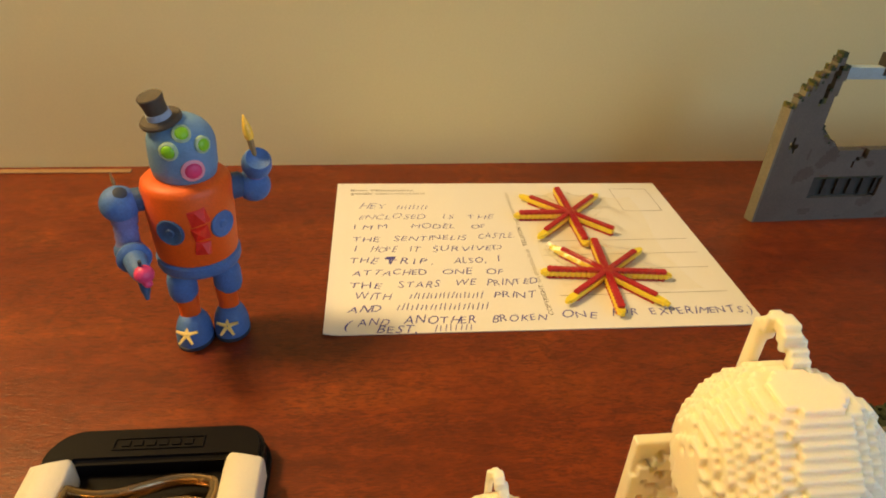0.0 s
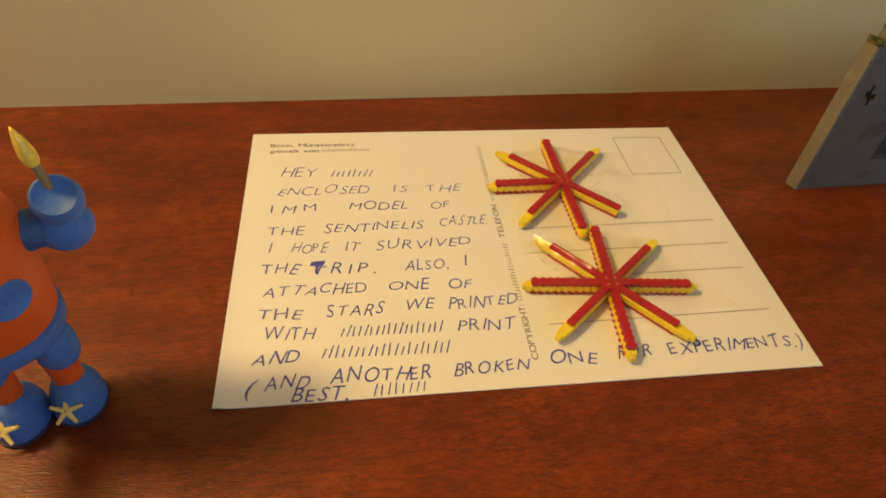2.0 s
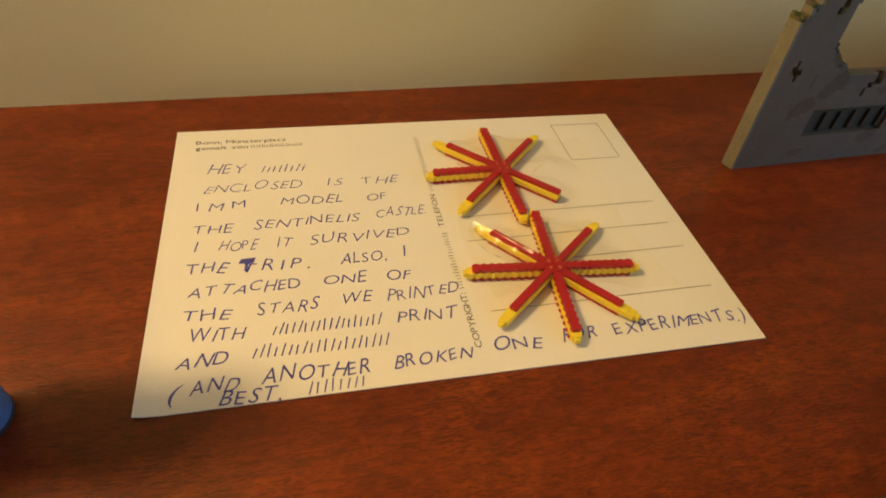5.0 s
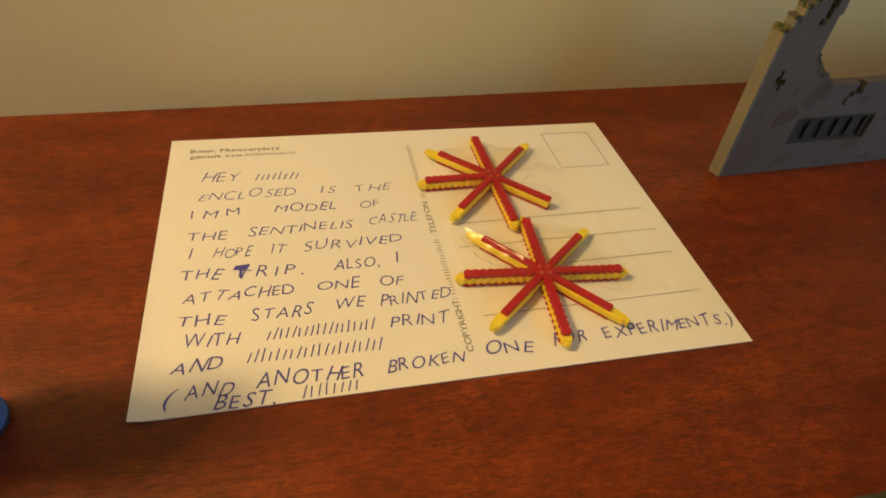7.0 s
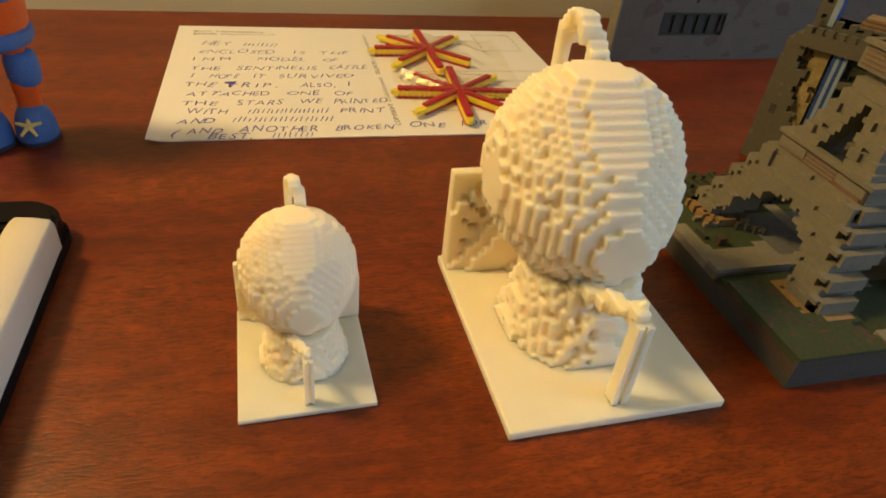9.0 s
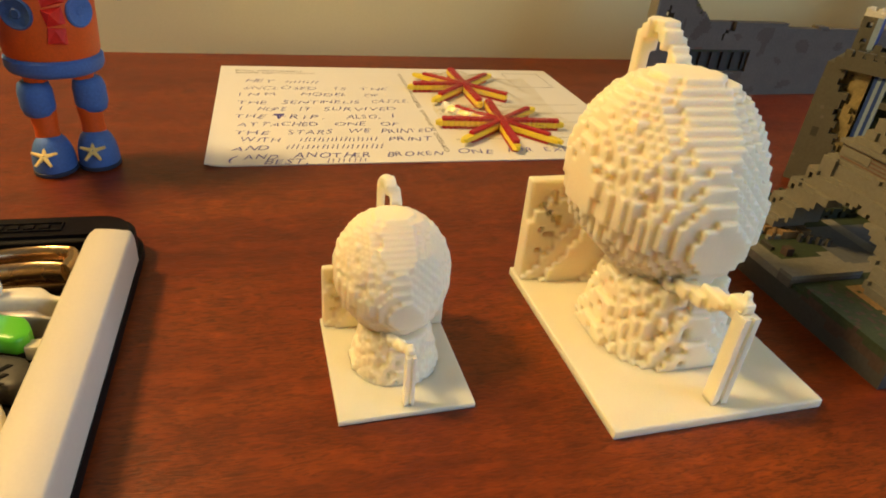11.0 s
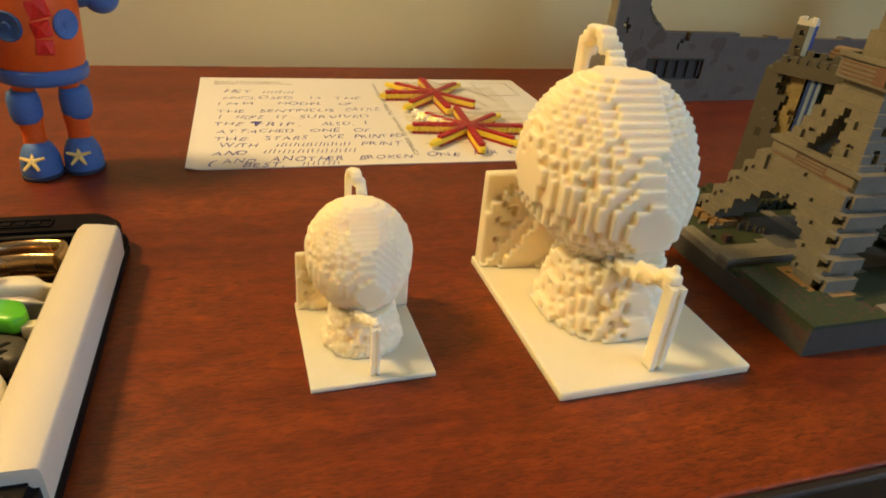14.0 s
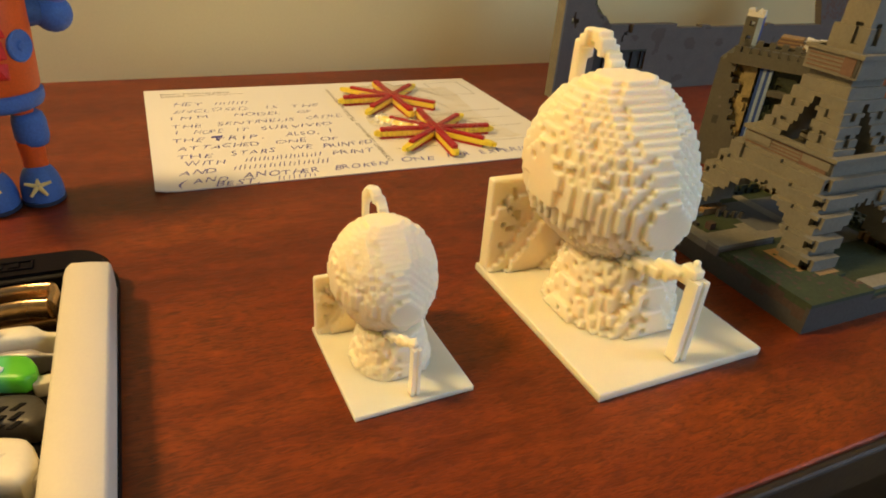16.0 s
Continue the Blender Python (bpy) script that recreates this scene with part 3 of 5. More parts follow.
tooth_star(0.0983, 0.0716, 1, True, "red and yellow eight-armed plastic star with a broken arm")
tooth_star(0.1003, 0.0280, -4.5, False, "red and yellow eight-armed plastic star taped to the card")


def tape():
    """Clear tape laid over both stars, sagging between the arms, with a fold along one arm."""
    tp = thing("clear_tape", pose(0, 0, 0), "glossy clear tape holding the stars on the card", "tape")
    bm = bmesh.new()
    nx, ny = 60, 84
    grid = {}
    for i in range(nx + 1):
        for j in range(ny + 1):
            u, v = i / nx, j / ny
            x = 0.0825 + 0.046 * u + 0.006 * (1 - v) * u - 0.003 * math.sin(v * 5)
            y = 0.020 + 0.070 * v
            z = 0.0006
            for cx, cy in ((0.0985, 0.0715), (0.1003, 0.0280)):
                d = math.hypot(x - cx, y - cy)
                a = math.degrees(math.atan2(y - cy, x - cx)) % 45
                off = min(a, 45 - a) / 22.5
                z = max(z, 0.0050 - 0.0038 * max(0, (d - 0.016) / 0.010) - 0.0016 * off * min(1, d / 0.012))
            z += 0.0005 * noise.noise(Vector((x * 180, y * 180, 0))) + 0.0003
            grid[i, j] = bm.verts.new((x, y, max(z, 0.0006)))
    for i in range(nx):
        for j in range(ny):
            bm.faces.new((grid[i, j], grid[i + 1, j], grid[i + 1, j + 1], grid[i, j + 1]))
    part("film", bm, M_TAPE, tp, smooth=True).visible_shadow = False
    for x0, y0, x1, y1, top, wide in ((0.0962, 0.0330, 0.0834, 0.0478, 0.0052, 0.00032), (0.1085, 0.0700, 0.1130, 0.0742, 0.0040, 0.00012)):
        bm = bmesh.new()
        rows = []
        for i in range(41):
            u = i / 40
            cx, cy = x0 + (x1 - x0) * u, y0 + (y1 - y0) * u
            side = radians(217 + 4 * math.sin(u * 9))
            row, out, z = [], 0.0, top - 0.0008 * u
            for k in range(21):
                tilt = radians(36 + 24 * k / 20 + 3 * math.sin(u * 21))
                row.append(bm.verts.new((cx + out * math.cos(side), cy + out * math.sin(side), max(z, 0.0007))))
                step = wide * (0.45 + 0.55 * math.sin(math.pi * (0.12 + 0.80 * u)))
                out += step * math.cos(tilt)
                z -= step * math.sin(tilt)
            rows.append(row)
        for a, b in zip(rows, rows[1:]):
            for k in range(20):
                bm.faces.new((a[k], a[k + 1], b[k + 1], b[k]))
        part("fold", bm, M_FOLD, tp, "raised glossy fold", smooth=True).visible_shadow = False


tape()


# ---- toy robot ----
def toy_robot():
    r = thing("toy_robot", pose(-0.0335, 0.0032, 0.0, 0, 0, 20), "blue and orange toy robot with a small top hat", "toy robot")
    c = 1 * MM
    for s in (-1, 1):
        bm = bmesh.new()
        prof = [(4.3 * c, 0.0), (5.1 * c, 0.8 * c)] + [(x, z) for x, z in dome(5.25 * c, 1.6 * c, 11.0 * c, 9, 2.3)]
        lathe(bm, prof, m=pose(s * 5.5 * c, -0.6 * c, 0, 0, 0, -20 + s * 3), squash=1.2)
        shoe = part("shoe", bm, M_BLUE, r, "rounded blue shoe", True)
        bm = bmesh.new()
        lathe(bm, [(4.9 * c, -0.0), (5.4 * c, 0.3 * c), (5.4 * c, 1.2 * c), (5.0 * c, 1.4 * c)], m=pose(s * 5.5 * c, -0.6 * c, 0, 0, 0, -20 + s * 3), squash=1.2)
        part("sole", bm, M_SOLE, shoe, "thin dark sole", True)
        bm = bmesh.new()
        for k in range(5):
            pts = [(0.2 * c * math.sin(math.radians(72 * k)), 0.2 * c * math.cos(math.radians(72 * k)), 0),
                   (1.6 * c * math.sin(math.radians(72 * k)), 1.6 * c * math.cos(math.radians(72 * k)), 0),
                   (3.3 * c * math.sin(math.radians(72 * k)), 3.3 * c * math.cos(math.radians(72 * k)), 0)]
            sweep(bm, pts, 0.55 * c, 8, 0.8, (1.2, 0.95, 0.7))
        fish = part("star_badge", bm, M_STARFISH, shoe, "small cream five-armed star", True)
        fish.matrix_basis = pose(s * 5.5 * c, -0.6 * c, 0, 0, 0, -22 + s * 3) @ pose(0, -5.95 * c, 6.3 * c, 50, 0, 0)
        bm = bmesh.new()
        lathe(bm, [(3.0 * c, 9.5 * c), (2.9 * c, 12 * c), (3.3 * c, 17 * c)], m=pose(s * 5.6 * c, 0, 0))
        part("shin", bm, M_ORANGE, r, smooth=True)
        bm = bmesh.new()
        lathe(bm, [(2.8 * c, 15.6 * c), (3.5 * c, 16.1 * c), (4.1 * c, 18.0 * c), (4.1 * c, 22.2 * c), (3.6 * c, 24.2 * c), (2.8 * c, 24.8 * c)], m=pose((s * 6.3 + 0.1) * c, 0, 0, 0, 0, 20), seg=40)
        part("knee", bm, M_BLUE, r, "rounded blue knee block", True)
        bm = bmesh.new()
        lathe(bm, [(2.6 * c, 24.6 * c), (3.4 * c, 28.0 * c)], m=pose(s * 5.4 * c, 0, 0))
        part("thigh", bm, M_ORANGE, r, smooth=True)
    bm = bmesh.new()
    lathe(bm, [(9.6 * c, 27.3 * c), (10.9 * c, 28.0 * c), (11.4 * c, 29.2 * c), (11.4 * c, 31.2 * c), (10.6 * c, 31.9 * c)], seg=64)
    part("belt", bm, M_BLUE, r, "thick blue belt ring", True)
    bm = bmesh.new()
    lathe(bm, [(10.6 * c, 31.7 * c), (11.0 * c, 32.6 * c), (11.5 * c, 44 * c), (11.7 * c, 52.6 * c), (11.3 * c, 54.0 * c), (10.2 * c, 55.0 * c), (7.0 * c, 55.4 * c)], seg=64)
    torso = part("torso", bm, M_ORANGE, r, "orange barrel-shaped torso", True)
    for a, mat, lab in ((-35, M_BLUE_DARK, "dark blue round dial"), (36, M_BLUE, "blue round dial")):
        bm = bmesh.new()
        lathe(bm, [(3.8 * c, 0), (3.8 * c, 0.5 * c), (3.4 * c, 0.8 * c), (2.9 * c, 0.55 * c), (1.2 * c, 0.5 * c), (0.9 * c, 0.9 * c)], seg=32)
        dial = part("dial", bm, mat, torso, lab, True)
        dial.matrix_basis = pose(0, 0, 43.2 * c, 0, 0, a) @ pose(0, -11.05 * c, 0, 90, 0, 0)
    # three wedge-shaped panels, each with a high slanting ridge, one turned against the next
    for z, turn, big in ((47.4, 12, 1.12), (42.6, 188, 0.98), (38.0, -6, 0.92)):
        bm = bmesh.new()
        low = [bm.verts.new((x * big * c, y * big * c, -1.0 * c)) for x, y in ((-2.3, -2.0), (2.3, -2.0), (2.1, 2.1), (-2.1, 2.1))]
        rim = [bm.verts.new((x * big * c, y * big * c, 0.3 * c)) for x, y in ((-2.3, -2.0), (2.3, -2.0), (2.1, 2.1), (-2.1, 2.1))]
        peak, tail = [bm.verts.new((x * big * c, y * big * c, h * c)) for x, y, h in ((0.9, -1.1, 2.3), (-0.5, 1.6, 0.8))]
        for k in range(4):
            bm.faces.new((low[k], low[(k + 1) % 4], rim[(k + 1) % 4], rim[k]))
        for face in ((rim[0], rim[1], peak), (rim[1], rim[2], peak), (rim[2], tail, peak), (rim[2], rim[3], tail), (rim[3], rim[0], tail), (rim[0], peak, tail)):
            bm.faces.new(face)
        bmesh.ops.recalc_face_normals(bm, faces=bm.faces[:])
        panel = part("red_panel", bm, M_ROBRED, torso, "raised faceted red wedge")
        panel.matrix_basis = pose(0, 0, z * c, 0, 0, 4) @ pose(0, -11.2 * c, 0, 90, 0, 0) @ pose(0, 0, 0, 0, 0, turn)
    # head, tilted a little
    hm = pose(0.3 * c, 0, 55.6 * c, 3, 2.5, 2)
    bm = bmesh.new()
    prof = [(7.4 * c, -0.4 * c), (8.0 * c, 0.2 * c), (8.5 * c, 3 * c), (8.5 * c, 7.4 * c)] + dome(8.45 * c, 8.6 * c, 16.2 * c, 9, 2.0)
    lathe(bm, prof, seg=56)
    head = part("head", bm, M_HEAD, r, "pale blue domed head", True)
    head.matrix_basis = hm

    def stud(name, ang, z, rad, mat, rim, lab, tilt=0, out=8.6):
        bm = bmesh.new()
        lathe(bm, [(rad * 1.35, -1.2 * c), (rad * 1.35, 0.25 * c), (rad * 1.05, 0.6 * c), (rad * 0.9, 0.3 * c)], seg=28)
        a = part(name, bm, rim, head, lab, True)
        a.matrix_basis = pose(0, 0, z * c, 0, 0, ang) @ pose(0, -out * c, 0, 90 - tilt, 0, 0)
        bm = bmesh.new()
        lathe(bm, [(rad * 1.0, 0.0)] + dome(rad, 0.25 * c, 0.25 * c + rad * 0.55, 5), seg=24)
        part("disc", bm, mat, a, "", True)

    stud("eye", -29, 9.6, 1.75 * c, M_GREEN, M_EYERIM, "round green eye with a pale rim", 6, 8.4)
    stud("eye", 30, 10.5, 1.65 * c, M_GREEN, M_EYERIM, "round green eye with a pale rim", 10, 8.2)
    stud("eye", -4, 13.6, 1.7 * c, M_GREEN, M_EYERIM, "round green eye with a pale rim", 42, 6.4)
    stud("mouth", 7, 4.2, 2.2 * c, M_PINK, M_PINKRIM, "round pink mouth with a pale rim", 0, 8.3)
    hat = pose(-4.1 * c, -0.5 * c, 15.2 * c, 4, -17, 0)
    bm = bmesh.new()
    lathe(bm, [(4.2 * c, -0.7 * c), (5.2 * c, -0.3 * c), (5.3 * c, 0.4 * c), (4.8 * c, 0.9 * c), (3.0 * c, 0.9 * c), (2.75 * c, 2.4 * c), (2.8 * c, 4.6 * c), (3.2 * c, 6.6 * c), (3.0 * c, 6.9 * c), (2.5 * c, 6.8 * c)], seg=40)
    h = part("hat", bm, M_HAT, head, "dark grey top hat", True)
    h.matrix_basis = hat
    bm = bmesh.new()
    lathe(bm, [(2.9 * c, 0.9 * c), (3.1 * c, 1.0 * c), (2.95 * c, 2.5 * c), (2.8 * c, 2.6 * c)], seg=40)
    b = part("hat_band", bm, M_BAND, head, "pale blue hat band", True)
    b.matrix_basis = hat
    # lowered arm
    bm = bmesh.new()
    lathe(bm, [(3.2 * c, -1.5 * c), (3.2 * c, 2.5 * c)], m=pose(-11.2 * c, 0, 49.5 * c, 0, -90, 0))
    part("shoulder_joint", bm, M_BLUE_DARK, r, smooth=True)
    bm = bmesh.new()
    lathe(bm, [(0.0, -4.9 * c)] + [(4.9 * c * math.cos(a), 4.9 * c * math.sin(a)) for a in np.linspace(-1.4, 1.4, 13)] + [(0.0, 4.9 * c)], m=pose(-17.0 * c, -0.5 * c, 49.2 * c))
    sh = part("shoulder", bm, M_BLUE, r, "round blue shoulder", True)
    bm = bmesh.new()
    lathe(bm, [(1.7 * c, 0), (1.7 * c, 0.5 * c), (1.2 * c, 0.7 * c)], m=pose(-16.2 * c, -2.4 * c, 53.0 * c, 36, 8, 0))
    part("cap", bm, M_SOLE, sh, "dark brown round cap", True)
    bm = bmesh.new()
    lathe(bm, [(0.4 * c, 0), (0.5 * c, 2.2 * c), (0.2 * c, 4.6 * c)], m=pose(-17.2 * c, 3.2 * c, 52.0 * c, -14, -6, 0), seg=12)
    part("spike", bm, M_STICK, sh, "thin grey spike", True)
    am = pose(-16.6 * c, -0.8 * c, 46.5 * c, 0, 0, 0) @ pose(0, 0, 0, 172, 4, 0)
    bm = bmesh.new()
    lathe(bm, [(3.4 * c, 0), (3.3 * c, 2.5 * c), (2.9 * c, 3.2 * c), (3.1 * c, 4.2 * c), (2.85 * c, 5.2 * c), (3.05 * c, 6.2 * c), (2.9 * c, 7.6 * c), (3.2 * c, 8.6 * c)], m=am)
    part("upper_arm", bm, M_VIOLET, r, "ridged violet-blue upper arm", True)
    bm = bmesh.new()
    lathe(bm, [(2.8 * c, 8.2 * c), (3.7 * c, 9.4 * c), (3.8 * c, 11.2 * c), (3.0 * c, 12.6 * c), (2.7 * c, 13.4 * c)], m=am)
    part("elbow", bm, M_BLUE, r, smooth=True)
    hand = pose(-17.2 * c, -1.5 * c, 36.4 * c) @ pose(0, 0, 0, 88, 0, 8)
    bm = bmesh.new()
    lathe(bm, [(2.7 * c, -1.0 * c), (2.6 * c, 3.5 * c), (4.1 * c, 5.0 * c), (4.4 * c, 6.4 * c), (3.8 * c, 7.2 * c), (3.0 * c, 7.6 * c), (2.7 * c, 13.0 * c), (2.2 * c, 15.6 * c), (0.9 * c, 17.0 * c)], m=hand)
    part("forearm", bm, M_BLUE, r, "blue forearm with a flared cuff", True)
    bm = bmesh.new()
    lathe(bm, [(1.6 * c, 0), (1.2 * c, 3.5 * c), (0.5 * c, 6.4 * c)], m=pose(-15.0 * c, -17.4 * c, 36.8 * c, 168, 0, 0), seg=16)
    part("claw", bm, M_BLUE_DARK, r, "dark pointed claw", True)
    bm = bmesh.new()
    lathe(bm, [(0.0, -2.4 * c)] + [(2.4 * c * math.cos(a), 2.4 * c * math.sin(a)) for a in np.linspace(-1.3, 1.3, 9)] + [(0.0, 2.4 * c)], m=pose(-14.4 * c, -19.6 * c, 38.7 * c))
    lathe(bm, [(0.0, -1.2 * c)] + [(1.2 * c * math.cos(a), 1.2 * c * math.sin(a)) for a in np.linspace(-1.3, 1.3, 9)] + [(0.0, 1.2 * c)], m=pose(-14.0 * c, -21.2 * c, 36.9 * c), seg=20)
    part("pink_knob", bm, M_PINK, r, "bright pink knob", True)
    bm = bmesh.new()
    lathe(bm, [(0.45 * c, 0), (0.45 * c, 2.0 * c)], m=pose(-14.8 * c, -19.2 * c, 40.7 * c, 10, 0, 0), seg=10)
    part("pin", bm, M_SOLE, r, "dark pin", True)
    # raised arm with a burning match
    bm = bmesh.new()
    lathe(bm, [(3.6 * c, -1.0 * c), (3.6 * c, 3.0 * c), (2.8 * c, 4.0 * c)], m=pose(11.0 * c, 0, 49.2 * c, 0, 84, 0))
    part("shoulder_joint", bm, M_BLUE_DARK, r, smooth=True)
    bm = bmesh.new()
    lathe(bm, [(0.0, -4.7 * c)] + [(4.7 * c * math.cos(a), 4.7 * c * math.sin(a)) for a in np.linspace(-1.4, 1.4, 13)] + [(0.0, 4.7 * c)], m=pose(17.4 * c, 0, 48.6 * c))
    part("elbow", bm, M_BLUE, r, "round blue elbow", True)
    bm = bmesh.new()
    lathe(bm, [(2.8 * c, 1.0 * c), (2.5 * c, 2.9 * c), (2.8 * c, 3.5 * c), (2.5 * c, 4.1 * c), (2.8 * c, 4.7 * c)], m=pose(17.8 * c, -0.4 * c, 50.2 * c, 18, 4, 0))
    part("forearm", bm, M_VIOLET, r, "ridged violet-blue forearm", True)
    bm = bmesh.new()
    lathe(bm, [(2.6 * c, 0), (4.0 * c, 1.0 * c), (4.1 * c, 2.0 * c), (3.7 * c, 4.6 * c), (3.2 * c, 5.2 * c), (2.4 * c, 4.6 * c), (0.8 * c, 4.2 * c)], m=pose(18.3 * c, -1.6 * c, 54.6 * c, 40, 4, 0))
    part("hand_cup", bm, M_BLUE, r, "cup-shaped blue grip", True)
    mm = pose(18.2 * c, -2.8 * c, 58.4 * c, -6, -8, 0)
    bm = bmesh.new()
    lathe(bm, [(0.75 * c, 0), (0.85 * c, 5.0 * c)], m=mm, seg=8)
    stick = part("match_stick", bm, M_STICK, r, "brown match stick")
    bm = bmesh.new()
    lathe(bm, [(0.5 * c, 4.2 * c), (1.25 * c, 5.6 * c), (1.35 * c, 7.0 * c), (0.95 * c, 9.2 * c), (0.4 * c, 11.0 * c), (0.0, 11.9 * c)], m=mm, seg=16)
    part("flame", bm, M_FLAME, stick, "yellow plastic flame", True)


toy_robot()


# ---- white cube-built sculptures ----
CUBE = 43 / 32


def sculpture_grids():
    """Cube grids of a ball with a chin on a stepped cone, with a base plate, back wall, loop, arm and staff (in mm)."""
    n = (32, 38, 46)
    X, Y, Z = np.meshgrid(*[(np.arange(k) + 0.5) * CUBE for k in n], indexing="ij")
    I, J, K = np.meshgrid(*[np.arange(k) for k in n], indexing="ij")
    # back wall, its front stepped forward towards the foot of the cone, with a few dents
    back = (Y > 46.9) & (Y < 50.1) & (Z < 25) & (K >= 1)
    depth = 0.15 * X + 0.10 * (23 - Z) + 0.35 * np.sin(0.45 * (X - 0.8 * Z))
    for k in range(5):
        back |= (Y > 46.9 - CUBE * (k + 1)) & (Y <= 46.9) & (K >= 1) & (Z < 22) & (depth > k + 1.0)
    maze = ((I + K) % 4 == 0) | ((K % 3 == 0) & (I % 4 < 2))
    back &= ~((Y < 48.2) & (Z > 7) & (Z < 22.5) & maze & (X > 2.6) & (X < 17) & (depth < 1.6))
    # ball, fuller at the lower front, dented on one flank: short dents above, long upright grooves below
    def bulge(x, y, z):
        """Distance from the middle of the ball, drawn in at the upper and out at the lower front."""
        px, py, pz = x - 21.3, y - 33.5, z - 33.5
        out = np.clip(-py / 8, 0, 1)
        r = np.sqrt((1.02 * px) ** 2 + (py * (1 + 0.05 * out) - 0.35 * pz * out) ** 2 + pz ** 2)
        # a blunt chin low in front, and a shallow hollow beside it
        chin = ((px - 2.0) ** 2 + (pz + 8.0) ** 2) / 30 + np.where(py < 0, 0, 9)
        hollow = ((px - 7.5) ** 2 + (pz - 3.0) ** 2) / 22 + np.where(py < 0, 0, 9)
        return r - 1.7 * np.exp(-chin) + 1.3 * np.exp(-hollow)

    dx, dy, dz = X - 21.3, Y - 33.5, Z - 33.5
    d = bulge(X, Y, Z)
    lane = I + 2 * J
    # on the lower flank the cubes stand in short upright columns, each set off against its neighbours
    zq = (np.floor((K + 2 * (lane % 2) + lane % 4) / 5) * 5 + 2.5 - 2 * (lane % 2) - lane % 4) * CUBE
    low = (dx < 3.0) & (dy < 6) & (dy > -14.5) & (dz < 1.0) & (dz > -10)
    ball = np.where(low, np.clip(bulge(X, Y, np.clip(zq, 18, 37)), d - 0.5 * CUBE, d + 0.95 * CUBE), d) < 19.55
    spot = (K % 2 == 0) & ((lane + K // 2) % 3 == 0)
    ball &= ~(spot & (dx < -4 - 0.6 * dz.clip(0, 20)) & (dy < 6) & (dz < 9) & (dz >= 1.0) & (d > 19.55 - 0.8 * CUBE))
    for j in range(n[1]):
        if 0 < ball[:, j, :].sum() < 16:
            ball[:, j, :] = False
    # cone below, cut flat in front, with small dents in rows, its shoulder standing out under the ball
    reach = np.hypot(X - 21.5, Y - 25.0)
    wide = 15.6 - 0.25 * Z
    cone = (reach < wide) & (Y > 11.3) & (K >= 1) & (Z < 17.0)
    near = np.clip((18 - Y) / 5, 0, 1)
    dent = (J % 2 == 0) & (K % 2 == 0) & ((J // 2 + K // 2) % 2 == 0)
    dent |= (near > 0.7) & (I % 2 == 0) & ((K + I) % 5 < 2)
    cone &= ~(dent & (X < 20) & (reach > wide - 0.8 * CUBE) & (K >= 2))
    collar = ((X - 21.5) / 10.6) ** 2 + ((Y - 27.0) / 10.4) ** 2 + ((Z - 17.0) / 4.2) ** 2 < 1
    cone |= collar
    # loop behind the crown: an upright leg, a round top and a knobbly leg running down in front
    loop = np.zeros(n, bool)
    for t in np.linspace(0, 1, 120):
        if t < 0.36:
            p = (49.6, 42 + 10.2 * t / 0.36)
        elif t < 0.66:
            a = math.pi * 0.80 * (t - 0.36) / 0.30
            p = (46.7 + 2.9 * math.cos(a), 52.2 + 6.2 * math.sin(a))
        else:
            q = (t - 0.66) / 0.34
            p = (44.4 - 6.2 * q, 55.8 - 6.8 * q)
        wide_x = 1.75 if t < 0.6 else 1.45 + 0.7 * (int(t * 40) % 2)
        mid_x = 20.2 + 2.9 * min(1, max(0, (t - 0.36) / 0.34))
        loop |= (np.abs(X - mid_x) < wide_x) & ((Y - p[0]) ** 2 + (Z - p[1]) ** 2 < 1.3 ** 2)
    # arm and staff
    arm = np.zeros(n, bool)
    for t in np.linspace(0, 1, 40):
        p = (16.0 + 5.3 * t, 18.5 - 12.6 * t, 18.7 + 2.0 * t - 0.8 * math.sin(t * math.pi))
        arm |= (X - p[0]) ** 2 + (Y - p[1]) ** 2 + (Z - p[2]) ** 2 < 1.8 ** 2
    arm |= (X - 21.6) ** 2 + (Y - 4.4) ** 2 + (Z - 21.8) ** 2 < 3.6
    cone &= ~ball
    arm &= ~(ball | cone)
    back &= ~(ball | cone)
    return (("back_wall", back), ("ball", ball), ("cone", cone), ("loop", loop & ~ball & (Z > 26)), ("arm", arm))


def soften(me, passes):
    """Rounds the cubes' edges, as sintered powder does."""
    bm = bmesh.new()
    bm.from_mesh(me)
    bmesh.ops.subdivide_edges(bm, edges=bm.edges[:], cuts=2, use_grid_fill=True)
    for _ in range(passes):
        bmesh.ops.smooth_vert(bm, verts=bm.verts[:], factor=0.5, use_axis_x=True, use_axis_y=True, use_axis_z=True)
    bm.to_mesh(me)
    bm.free()
    me.polygons.foreach_set("use_smooth", [True] * len(me.polygons))
    me.update()


def sculpture(m, label, passes):
    s = thing("cube_sculpture", m, label, "sculpture", "white printed sculptures")
    for name, g in SCULPTURE:
        soften(voxels(name, g.astype(np.int32), CUBE * MM, (0, 0, 0), [M_WHITE], s).data, passes)
    bm = bmesh.new()
    box(bm, -0.0006, 0.0426, -0.0013, 0.0502, 0, 0.0020, 0.0003)
    part("base_plate", bm, M_WHITE, s)
    bm = bmesh.new()
    prism(bm, [(0.0199, 0.0012), (0.0210, 0.0012), (0.0210, 0.0018), (0.0219, 0.0018), (0.0219, 0.0012), (0.0230, 0.0012), (0.0230, 0.0040), (0.0199, 0.0040)], 0.00198, 0.0210)
    part("staff", bm, M_WHITE, s)
    return s


